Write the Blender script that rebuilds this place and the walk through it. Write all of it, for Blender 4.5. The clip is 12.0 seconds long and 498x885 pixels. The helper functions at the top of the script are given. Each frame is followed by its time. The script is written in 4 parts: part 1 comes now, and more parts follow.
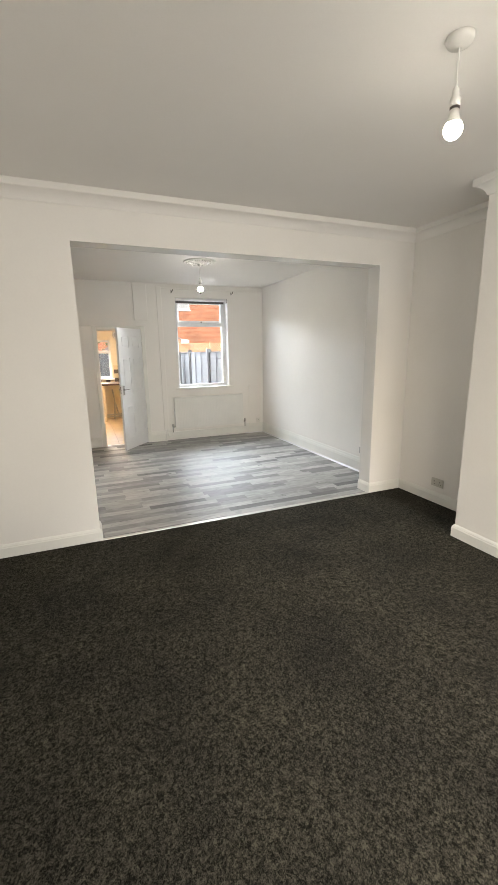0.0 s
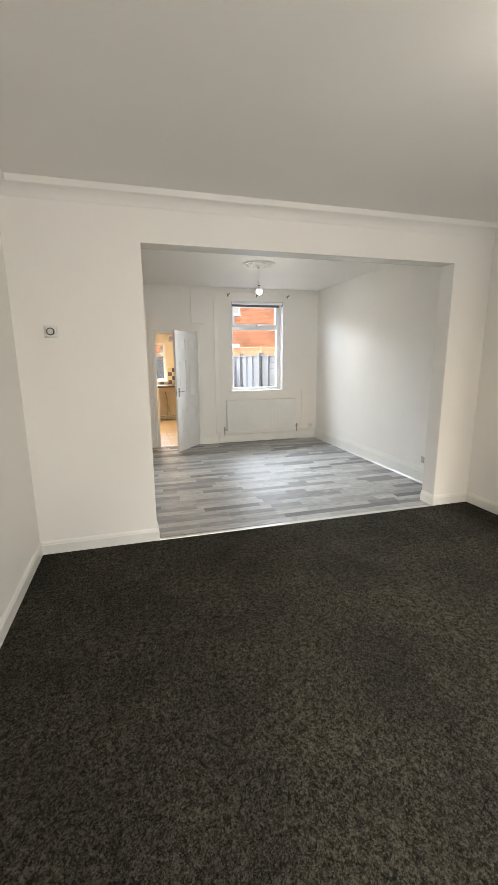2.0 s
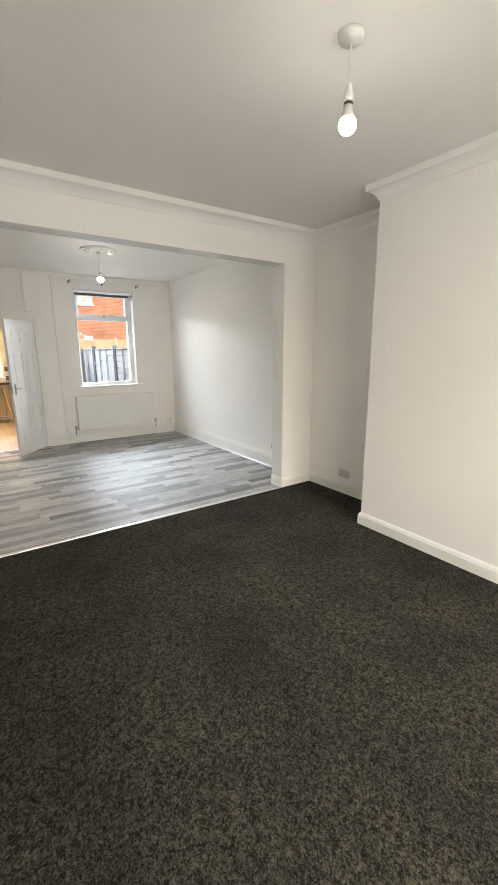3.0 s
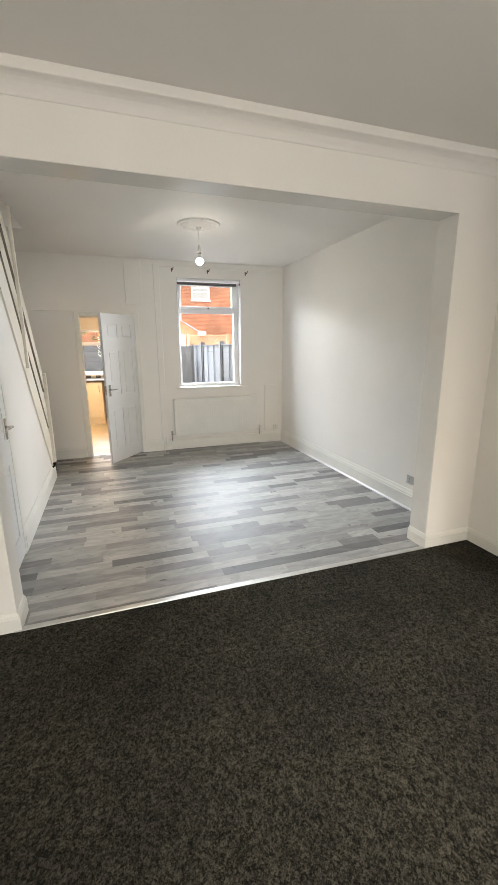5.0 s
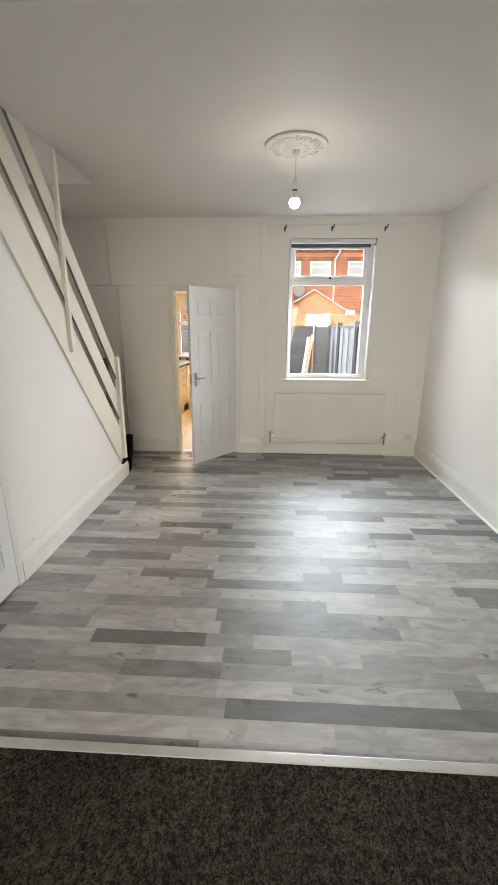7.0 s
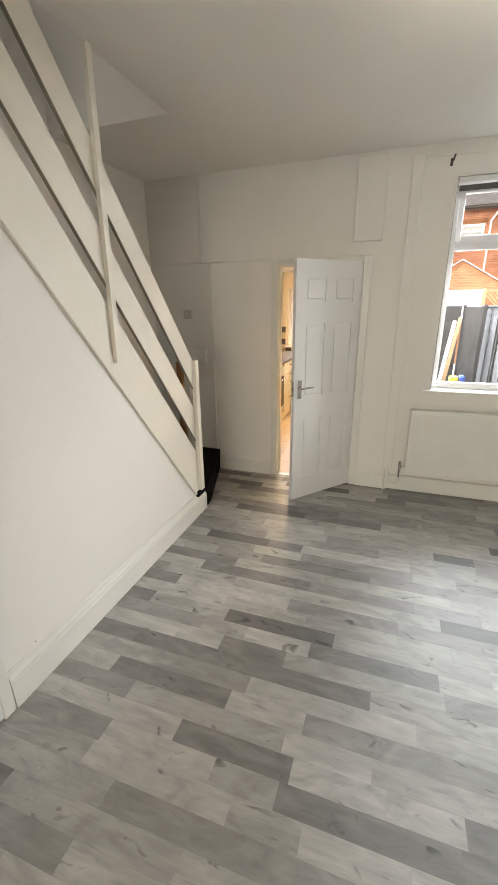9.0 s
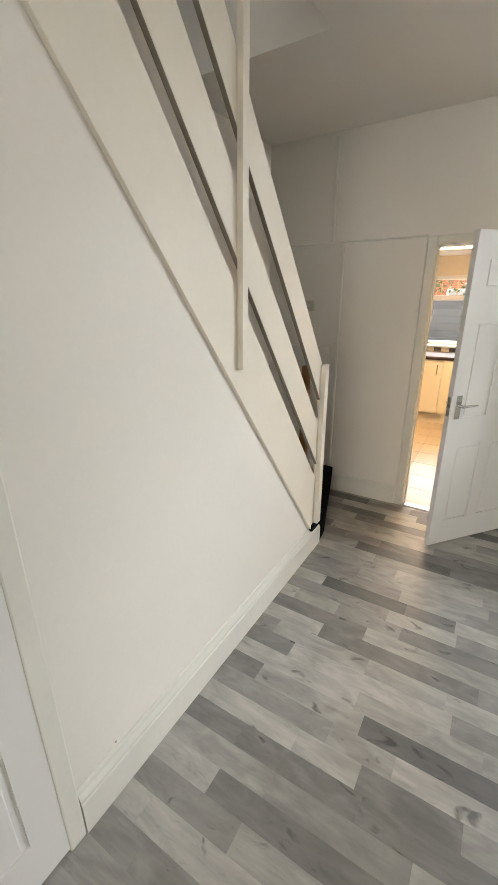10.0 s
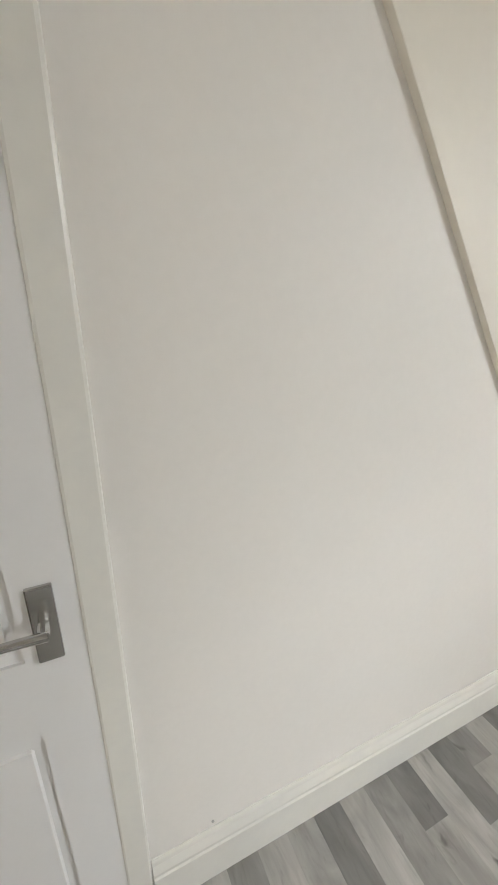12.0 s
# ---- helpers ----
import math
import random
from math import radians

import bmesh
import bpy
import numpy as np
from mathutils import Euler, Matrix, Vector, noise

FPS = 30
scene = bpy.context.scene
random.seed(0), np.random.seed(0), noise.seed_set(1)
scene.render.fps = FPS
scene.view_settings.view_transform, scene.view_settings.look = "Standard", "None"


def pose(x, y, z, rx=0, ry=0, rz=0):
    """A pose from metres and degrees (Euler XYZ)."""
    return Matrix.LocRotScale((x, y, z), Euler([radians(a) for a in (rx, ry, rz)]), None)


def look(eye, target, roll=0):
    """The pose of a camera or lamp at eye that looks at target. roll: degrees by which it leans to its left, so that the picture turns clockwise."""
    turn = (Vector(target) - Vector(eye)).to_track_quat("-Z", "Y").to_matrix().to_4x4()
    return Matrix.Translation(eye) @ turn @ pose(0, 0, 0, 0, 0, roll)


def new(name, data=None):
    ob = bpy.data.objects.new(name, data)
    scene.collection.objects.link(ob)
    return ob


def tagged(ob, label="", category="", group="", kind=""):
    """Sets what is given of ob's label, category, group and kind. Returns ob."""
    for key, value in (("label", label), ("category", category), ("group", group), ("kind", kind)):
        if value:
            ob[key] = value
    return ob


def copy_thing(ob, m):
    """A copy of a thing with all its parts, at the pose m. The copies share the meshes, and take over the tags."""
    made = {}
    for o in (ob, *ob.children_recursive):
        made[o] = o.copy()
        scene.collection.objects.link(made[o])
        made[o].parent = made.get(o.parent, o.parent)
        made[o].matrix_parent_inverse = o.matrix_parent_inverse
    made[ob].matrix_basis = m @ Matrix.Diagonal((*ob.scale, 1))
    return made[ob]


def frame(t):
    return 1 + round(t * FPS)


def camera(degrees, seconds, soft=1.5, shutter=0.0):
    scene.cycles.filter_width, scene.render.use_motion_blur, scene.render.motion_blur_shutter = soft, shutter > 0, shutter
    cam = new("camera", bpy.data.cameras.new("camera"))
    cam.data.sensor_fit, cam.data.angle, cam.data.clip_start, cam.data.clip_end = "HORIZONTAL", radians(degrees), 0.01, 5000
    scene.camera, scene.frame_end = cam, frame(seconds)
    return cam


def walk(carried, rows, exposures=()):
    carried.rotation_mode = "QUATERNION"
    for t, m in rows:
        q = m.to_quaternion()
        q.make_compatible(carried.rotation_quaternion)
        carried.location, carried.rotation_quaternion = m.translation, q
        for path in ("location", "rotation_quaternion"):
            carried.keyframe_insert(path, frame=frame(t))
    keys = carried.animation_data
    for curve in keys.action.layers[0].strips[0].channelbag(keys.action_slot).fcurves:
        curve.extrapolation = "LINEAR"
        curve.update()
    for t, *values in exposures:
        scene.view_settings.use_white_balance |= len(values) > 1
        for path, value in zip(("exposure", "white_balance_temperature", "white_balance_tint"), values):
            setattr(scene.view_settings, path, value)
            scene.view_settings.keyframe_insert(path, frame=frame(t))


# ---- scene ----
cam = camera(63.8, 12.0)
PATH = [
    (0, (0.157, 0.215, 1.568), (0.893, 2.022, 1.128), -1.0),
    (0.5, (0.069, 0.279, 1.555), (0.46, 2.193, 1.128), -0.7),
    (1, (0.011, 0.314, 1.546), (0.16, 2.263, 1.124), -1.0),
    (1.5, (-0.001, 0.327, 1.549), (0.186, 2.274, 1.129), -0.8),
    (2, (0.059, 0.344, 1.541), (0.59, 2.227, 1.128), -0.5),
    (2.5, (0.134, 0.298, 1.56), (1.084, 2.004, 1.129), -0.2),
    (2.7, (0.165, 0.258, 1.545), (1.272, 1.865, 1.108), -0.4),
    (4.3, (0.556, 0.925, 1.514), (1.532, 2.597, 1.012), -0.4),
    (4.5, (0.596, 1.07, 1.541), (1.485, 2.793, 1.051), -0.2),
    (5, (0.771, 1.389, 1.558), (1.4, 3.229, 1.09), -0.4),
    (5.5, (1.039, 1.684, 1.58), (1.462, 3.578, 1.095), -0.0),
    (6, (1.268, 1.97, 1.555), (1.534, 3.886, 1.049), 0.2),
    (6.5, (1.461, 2.257, 1.562), (1.559, 4.181, 1.026), 0.5),
    (6.7, (1.53, 2.369, 1.56), (1.539, 4.294, 1.018), 0.4),
    (8.3, (1.638, 3.348, 1.649), (1.246, 5.204, 1.016), -0.1),
    (8.5, (1.594, 3.478, 1.644), (1.133, 5.319, 1.011), -0.3),
    (9, (1.445, 3.81, 1.65), (0.809, 5.593, 1.005), -0.8),
    (9.5, (1.185, 4.072, 1.632), (0.387, 5.788, 0.986), -0.8),
    (10, (0.923, 4.279, 1.637), (-0.073, 5.877, 0.962), -0.4),
    (10.5, (0.694, 4.482, 1.618), (-0.48, 5.941, 0.918), 0.5),
    (11, (0.53, 4.608, 1.606), (-0.758, 5.952, 0.876), 1.9),
    (11.5, (0.539, 4.645, 1.552), (-0.942, 5.773, 0.822), 1.0),
    (12, (0.63, 4.644, 1.505), (-1.063, 5.44, 0.798), 0.8),
]
walk(cam, [(t, look(eye, target, roll)) for t, eye, target, roll in PATH],
     exposures=[(0, 0.05, 6500, 10), (1, -0.02, 6500, 10), (2.5, 0.06, 6400, 10), (4.5, 0.06, 6500, 10), (5.5, -0.08, 6500, 10), (6.5, -0.12, 6500, 10), (8.5, -0.18, 6950, 10),
                (9.5, -0.04, 6850, 10), (10.5, -0.16, 6720, 10), (11.4, -0.28, 6780, 10), (12, -0.13, 6650, 10)])

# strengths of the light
SKY, SUN, REAR_FILL, SIDE_FILL, FRONT_SKY, BULB_GLOW, REAR_BULB_GLOW, KITCHEN_GLOW = 0.13, 3.0, 14500.0, 1030.0, 108.0, 92.0, 150.0, 50.0
scene.view_settings.exposure = 0.0

# ---- world, sun, large lights ----
world = bpy.data.worlds.new("world")
scene.world = world
world.use_nodes = True
_n = world.node_tree.nodes
_sky = _n.new("ShaderNodeTexSky")
_sky.sky_type, _sky.sun_disc = "NISHITA", False
_sky.sun_elevation, _sky.sun_rotation = radians(23), radians(200)
_sky.dust_density, _sky.air_density = 3.0, 1.0
_n["Background"].inputs["Strength"].default_value = SKY
world.node_tree.links.new(_sky.outputs["Color"], _n["Background"].inputs["Color"])


def lamp(name, kind, m, energy, color, **more):
    data = bpy.data.lights.new(name, kind)
    data.energy, data.color = energy, color
    if kind == "AREA":
        data.shape, data.size, data.size_y = "RECTANGLE", more["size"][0], more["size"][1]
    if kind == "SUN":
        data.angle = radians(more["angle"])
    ob = new(name, data)
    ob.matrix_world = m
    return ob


lamp("sun", "SUN", look((1.5, -8, 9.8), (3.0, 16, 0)), SUN, (1.0, 0.95, 0.88), angle=20)
# unseen area lamps added outdoors for floor glare and light on the walls
lamp("rear_fill_lamp", "AREA", look((-2.0, 14.6, 6.9), (1.6, 7.6, 1.6)), REAR_FILL, (0.84, 0.92, 1.0), size=(15.0, 6.0))
lamp("side_fill_lamp", "AREA", look((4.9, 9.7, 3.1), (0.6, 5.6, 1.1)), SIDE_FILL, (0.92, 0.96, 1.0), size=(2.6, 2.0))
# area lamp standing in for the sky at the unseen front window
lamp("sky_front_window", "AREA", look((1.35, -1.32, 1.60), (1.5, 0.4, 0.05)), FRONT_SKY, (1.0, 0.95, 0.86), size=(2.1, 1.5))

# ---- materials ----


def nodes_of(name):
    m = bpy.data.materials.new(name)
    m.use_nodes = True
    t = m.node_tree
    return m, t.nodes, t.links, t.nodes["Principled BSDF"]


def ramp(nodes, stops, constant=False):
    r = nodes.new("ShaderNodeValToRGB")
    e = r.color_ramp.elements
    while len(e) < len(stops):
        e.new(0.5)
    for k, (p, c) in zip(e, stops):
        k.position, k.color = p, (*c, 1)
    if constant:
        r.color_ramp.interpolation = "CONSTANT"
    return r


def surface(name, base, rough=0.6, spread=0.06, scale=2.5, fine=120.0, bump=0.08, metal=0.0, stretch=(1, 1, 1), rand=0.0, tint=(1, 1, 1)):
    """A surface with broad mottling, fine grain and fine relief."""
    m, nodes, links, p = nodes_of(name)
    tc, mp = nodes.new("ShaderNodeTexCoord"), nodes.new("ShaderNodeMapping")
    mp.inputs["Scale"].default_value = stretch
    links.new(tc.outputs["Object"], mp.inputs["Vector"])
    a, b = nodes.new("ShaderNodeTexNoise"), nodes.new("ShaderNodeTexNoise")
    a.inputs["Scale"].default_value, a.inputs["Detail"].default_value = scale, 5
    b.inputs["Scale"].default_value, b.inputs["Detail"].default_value = fine, 3
    for k in (a, b):
        links.new(mp.outputs["Vector"], k.inputs["Vector"])
    mix = nodes.new("ShaderNodeMath")
    mix.operation = "MULTIPLY_ADD"
    links.new(b.outputs["Fac"], mix.inputs[0])
    mix.inputs[1].default_value = 0.35
    links.new(a.outputs["Fac"], mix.inputs[2])
    lo = [max(0, c * (1 - spread)) for c in base]
    hi = [min(1, c * (1 + spread) * t) for c, t in zip(base, tint)]
    r = ramp(nodes, [(0.42, lo), (0.92, hi)])
    links.new(mix.outputs[0], r.inputs["Fac"])
    out = r.outputs["Color"]
    if rand:
        info, hsv = nodes.new("ShaderNodeObjectInfo"), nodes.new("ShaderNodeHueSaturation")
        mr = nodes.new("ShaderNodeMapRange")
        mr.inputs["To Min"].default_value, mr.inputs["To Max"].default_value = 1 - rand, 1 + rand
        links.new(info.outputs["Random"], mr.inputs["Value"])
        links.new(mr.outputs["Result"], hsv.inputs["Value"])
        links.new(out, hsv.inputs["Color"])
        out = hsv.outputs["Color"]
    links.new(out, p.inputs["Base Color"])
    p.inputs["Roughness"].default_value, p.inputs["Metallic"].default_value = rough, metal
    if bump:
        bn = nodes.new("ShaderNodeBump")
        bn.inputs["Strength"].default_value, bn.inputs["Distance"].default_value = bump, 0.004
        links.new(mix.outputs[0], bn.inputs["Height"])
        links.new(bn.outputs["Normal"], p.inputs["Normal"])
    return m


def glow(name, color, strength):
    m, nodes, links, p = nodes_of(name)
    p.inputs["Base Color"].default_value = (*color, 1)
    p.inputs["Emission Color"].default_value = (*color, 1)
    p.inputs["Emission Strength"].default_value = strength
    return m


def pane_glass(name):
    m, nodes, links, p = nodes_of(name)
    tr, gl, fr, mx = (nodes.new("ShaderNode" + k) for k in ("BsdfTransparent", "BsdfGlossy", "Fresnel", "MixShader"))
    gl.inputs["Roughness"].default_value = 0.02
    fr.inputs["IOR"].default_value = 1.3
    links.new(fr.outputs[0], mx.inputs[0])
    links.new(tr.outputs[0], mx.inputs[1])
    links.new(gl.outputs[0], mx.inputs[2])
    links.new(mx.outputs[0], nodes["Material Output"].inputs["Surface"])
    return m


def plank_material():
    """Grey printed oak: tone from strip to strip, long grain, knots and cloudy patches."""
    m, nodes, links, p = nodes_of("grey_oak_strip")
    tc, info = nodes.new("ShaderNodeTexCoord"), nodes.new("ShaderNodeObjectInfo")
    sh, add = nodes.new("ShaderNodeVectorMath"), nodes.new("ShaderNodeVectorMath")
    sh.operation = "SCALE"
    sh.inputs[0].default_value = (37.0, 91.0, 53.0)
    links.new(info.outputs["Random"], sh.inputs["Scale"])
    links.new(tc.outputs["Object"], add.inputs[0])
    links.new(sh.outputs[0], add.inputs[1])

    def noise_of(stretch, scale, detail, distort=0.0):
        mp, k = nodes.new("ShaderNodeMapping"), nodes.new("ShaderNodeTexNoise")
        mp.inputs["Scale"].default_value = stretch
        links.new(add.outputs[0], mp.inputs["Vector"])
        links.new(mp.outputs[0], k.inputs["Vector"])
        k.inputs["Scale"].default_value, k.inputs["Detail"].default_value, k.inputs["Distortion"].default_value = scale, detail, distort
        return k.outputs["Fac"]

    grain = noise_of((1.2, 12, 1), 4.0, 7, 1.0)
    cloud = noise_of((1.6, 4, 1), 2.2, 5, 1.8)
    knot = noise_of((6.5, 12, 1), 1.3, 3, 0.9)
    swirl = noise_of((3.0, 11, 1), 1.7, 2, 4.5)
    tone = ramp(nodes, [(0.0, (0.43, 0.422, 0.406)), (0.24, (0.36, 0.355, 0.341)), (0.50, (0.285, 0.281, 0.272)), (0.74, (0.205, 0.203, 0.198)), (0.90, (0.14, 0.139, 0.138))], True)
    links.new(info.outputs["Random"], tone.inputs["Fac"])

    def times(col, fac, lo, hi, p0, p1):
        r, mx = ramp(nodes, [(p0, (lo,) * 3), (p1, (hi,) * 3)]), nodes.new("ShaderNodeMix")
        mx.data_type, mx.blend_type = "RGBA", "MULTIPLY"
        mx.inputs["Factor"].default_value = 1.0
        links.new(fac, r.inputs["Fac"])
        links.new(col, mx.inputs["A"])
        links.new(r.outputs["Color"], mx.inputs["B"])
        return mx.outputs["Result"]

    c = times(tone.outputs["Color"], grain, 0.92, 1.05, 0.35, 0.65)
    c = times(c, cloud, 0.72, 1.12, 0.28, 0.70)
    c = times(c, swirl, 1.0, 0.88, 0.60, 0.72)
    c = times(c, knot, 1.0, 0.36, 0.65, 0.75)
    links.new(c, p.inputs["Base Color"])
    rr = ramp(nodes, [(0.3, (0.48,) * 3), (0.7, (0.58,) * 3)])
    links.new(grain, rr.inputs["Fac"])
    links.new(rr.outputs["Color"], p.inputs["Roughness"])
    p.inputs["Specular IOR Level"].default_value = 0.78
    bn = nodes.new("ShaderNodeBump")
    bn.inputs["Strength"].default_value, bn.inputs["Distance"].default_value = 0.12, 0.001
    links.new(grain, bn.inputs["Height"])
    links.new(bn.outputs["Normal"], p.inputs["Normal"])
    return m


def carpet_material(name, dark, light):
    """Short looped pile: flecks of dark and lighter yarn, tufts and trodden patches."""
    m, nodes, links, p = nodes_of(name)
    tc = nodes.new("ShaderNodeTexCoord")

    def cloud(scale, detail, rough):
        k = nodes.new("ShaderNodeTexNoise")
        k.inputs["Scale"].default_value, k.inputs["Detail"].default_value, k.inputs["Roughness"].default_value = scale, detail, rough
        links.new(tc.outputs["Object"], k.inputs["Vector"])
        return k.outputs["Fac"]

    def math_of(op, x, y):
        k = nodes.new("ShaderNodeMath")
        k.operation = op
        for i, v in enumerate((x, y)):
            if isinstance(v, float):
                k.inputs[i].default_value = v
            else:
                links.new(v, k.inputs[i])
        return k.outputs[0]

    def loops(scale):
        k, g = nodes.new("ShaderNodeTexVoronoi"), nodes.new("ShaderNodeRGBToBW")
        k.inputs["Scale"].default_value = scale
        links.new(tc.outputs["Object"], k.inputs["Vector"])
        links.new(k.outputs["Color"], g.inputs["Color"])
        return g.outputs["Val"]

    tuft, clump, patch = cloud(130.0, 8, 0.9), cloud(34.0, 5, 0.7), cloud(2.0, 6, 0.65)
    yarn = math_of("ADD", math_of("MULTIPLY", loops(290.0), 0.55), math_of("MULTIPLY", loops(130.0), 0.45))
    mask = ramp(nodes, [(0.38, (0.35,) * 3), (0.62, (1.0,) * 3)])
    links.new(patch, mask.inputs["Fac"])
    amount = math_of("MULTIPLY", math_of("SUBTRACT", clump, 0.5), mask.outputs["Color"])
    height = math_of("ADD", math_of("MULTIPLY", amount, 0.55), math_of("ADD", math_of("MULTIPLY", tuft, 0.55), math_of("MULTIPLY", yarn, 0.45)))
    r = ramp(nodes, [(0.39, dark), (0.505, [(a * 0.68 + b * 0.32) for a, b in zip(dark, light)]), (0.65, light)])
    links.new(height, r.inputs["Fac"])
    mx = nodes.new("ShaderNodeMix")
    mx.data_type, mx.blend_type = "RGBA", "MULTIPLY"
    mx.inputs["Factor"].default_value = 1.0
    pr = ramp(nodes, [(0.32, (0.70, 0.69, 0.70)), (0.68, (1.22, 1.19, 1.10))])
    links.new(patch, pr.inputs["Fac"])
    links.new(r.outputs["Color"], mx.inputs["A"])
    links.new(pr.outputs["Color"], mx.inputs["B"])
    links.new(mx.outputs["Result"], p.inputs["Base Color"])
    p.inputs["Roughness"].default_value = 0.95
    p.inputs["Specular IOR Level"].default_value = 0.04
    bn = nodes.new("ShaderNodeBump")
    bn.inputs["Strength"].default_value, bn.inputs["Distance"].default_value = 0.9, 0.006
    links.new(height, bn.inputs["Height"])
    links.new(bn.outputs["Normal"], p.inputs["Normal"])
    return m


def brick_material(name, a, b, mortar):
    m, nodes, links, p = nodes_of(name)
    tc, mp, br = nodes.new("ShaderNodeTexCoord"), nodes.new("ShaderNodeMapping"), nodes.new("ShaderNodeTexBrick")
    mp.inputs["Rotation"].default_value = (radians(90), 0, 0)
    links.new(tc.outputs["Object"], mp.inputs["Vector"])
    links.new(mp.outputs[0], br.inputs["Vector"])
    br.inputs["Color1"].default_value, br.inputs["Color2"].default_value, br.inputs["Mortar"].default_value = (*a, 1), (*b, 1), (*mortar, 1)
    br.inputs["Scale"].default_value = 1.0
    br.inputs["Brick Width"].default_value, br.inputs["Row Height"].default_value, br.inputs["Mortar Size"].default_value = 0.225, 0.075, 0.008
    k, mx, r = nodes.new("ShaderNodeTexNoise"), nodes.new("ShaderNodeMix"), ramp(nodes, [(0.3, (0.7, 0.66, 0.64)), (0.7, (1.2, 1.15, 1.1))])
    k.inputs["Scale"].default_value, k.inputs["Detail"].default_value = 1.3, 6
    links.new(tc.outputs["Object"], k.inputs["Vector"])
    links.new(k.outputs["Fac"], r.inputs["Fac"])
    mx.data_type, mx.blend_type = "RGBA", "MULTIPLY"
    mx.inputs["Factor"].default_value = 1.0
    links.new(br.outputs["Color"], mx.inputs["A"])
    links.new(r.outputs["Color"], mx.inputs["B"])
    links.new(mx.outputs["Result"], p.inputs["Base Color"])
    p.inputs["Roughness"].default_value = 0.9
    bn = nodes.new("ShaderNodeBump")
    bn.inputs["Strength"].default_value, bn.inputs["Distance"].default_value, bn.invert = 0.6, 0.01, True
    links.new(br.outputs["Fac"], bn.inputs["Height"])
    links.new(bn.outputs["Normal"], p.inputs["Normal"])
    return m


WALL = surface("matt_white_wall_paint", (0.84, 0.818, 0.78), 0.55, 0.03, 1.2, 60, 0.10)
CEIL = surface("white_ceiling_emulsion", (0.84, 0.82, 0.79), 0.6, 0.03, 0.9, 140, 0.14)
GLOSS = surface("white_gloss_trim", (0.78, 0.775, 0.74), 0.32, 0.05, 3.0, 40, 0.06, tint=(1, 0.995, 0.97))
BOARD = surface("cream_white_satin_board", (0.82, 0.78, 0.695), 0.5, 0.03, 2.0, 50, 0.06)
DOOR = surface("white_door_satin", (0.80, 0.80, 0.80), 0.4, 0.02, 2.0, 90, 0.05)
PVC = surface("white_upvc", (0.82, 0.82, 0.83), 0.25, 0.02, 3.0, 30, 0.0)
PLANK = plank_material()
CARPET = carpet_material("charcoal_fleck_carpet", (0.010, 0.0096, 0.0082), (0.096, 0.090, 0.074))
BLACK_CARPET = carpet_material("black_stair_carpet", (0.004, 0.004, 0.004), (0.03, 0.028, 0.028))
CHROME = surface("satin_chrome", (0.55, 0.55, 0.54), 0.25, 0.05, 20, 200, 0.0, metal=1.0)
ALU = surface("brushed_aluminium", (0.62, 0.61, 0.58), 0.42, 0.08, 8, 200, 0.05, metal=0.9)
RADIATOR = surface("white_radiator_enamel", (0.78, 0.775, 0.745), 0.3, 0.03, 4, 40, 0.03)
PLASTIC = surface("white_moulded_plastic", (0.76, 0.75, 0.71), 0.35, 0.03, 6, 60, 0.0)
GREY_PLASTIC = surface("grey_metal_plate", (0.5, 0.5, 0.49), 0.35, 0.05, 6, 60, 0.0, metal=0.5)
SOCKET = surface("aged_white_plastic", (0.60, 0.585, 0.53), 0.35, 0.04, 6, 60, 0.0)
DARK = surface("dark_bronze_bracket", (0.06, 0.05, 0.045), 0.5, 0.2, 20, 60, 0.0)
PINE = surface("bare_pine", (0.42, 0.22, 0.08), 0.6, 0.25, 3, 30, 0.1, stretch=(6, 6, 1))
GLASS = pane_glass("window_glass")
REAR_BULB = glow("lit_pearl_bulb_dim", (1.0, 0.94, 0.82), REAR_BULB_GLOW)
BEAM_GLOSS = surface("white_gloss_paint_on_plaster", (0.78, 0.77, 0.74), 0.17, 0.03, 3.0, 11, 0.30)
# shade below the stair rails, put into a dark base colour
SHADE_EDGE = surface("rail_underside_shade", (0.30, 0.27, 0.22), 0.75, 0.15, 4, 60, 0.1, stretch=(4, 1, 1))
BULB = glow("lit_pearl_bulb", (1.0, 0.94, 0.82), BULB_GLOW)
KLAMP = glow("kitchen_panel_light", (1.0, 0.71, 0.42), KITCHEN_GLOW)
CREAM = surface("cream_kitchen_front", (0.74, 0.67, 0.53), 0.4, 0.03, 2, 60, 0.0)
KWALL = surface("cream_kitchen_paint", (0.78, 0.71, 0.58), 0.6, 0.03, 2, 60, 0.05)
KTILE = surface("beige_floor_tile", (0.47, 0.38, 0.27), 0.35, 0.06, 4, 60, 0.05, rand=0.06)
WORKTOP = surface("dark_brown_worktop", (0.06, 0.035, 0.025), 0.3, 0.3, 12, 80, 0.0)
TILE_DARK = surface("dark_grey_wall_tile", (0.11, 0.10, 0.10), 0.2, 0.1, 6, 30, 0.0)
TILE_PALE = surface("cream_wall_tile", (0.70, 0.62, 0.46), 0.2, 0.05, 6, 30, 0.0)
BLACK_GLASS = surface("black_oven_glass", (0.012, 0.012, 0.013), 0.08, 0.1, 6, 30, 0.0)
FABRIC = surface("taupe_blind_fabric", (0.12, 0.115, 0.115), 0.8, 0.1, 6, 200, 0.1)
FENCE = surface("dark_grey_fence_stain", (0.082, 0.081, 0.085), 0.8, 0.25, 3, 40, 0.3, stretch=(1, 1, 8), rand=0.15)
GATE = surface("mid_grey_gate_stain", (0.12, 0.12, 0.126), 0.7, 0.2, 3, 40, 0.2, stretch=(6, 6, 1))
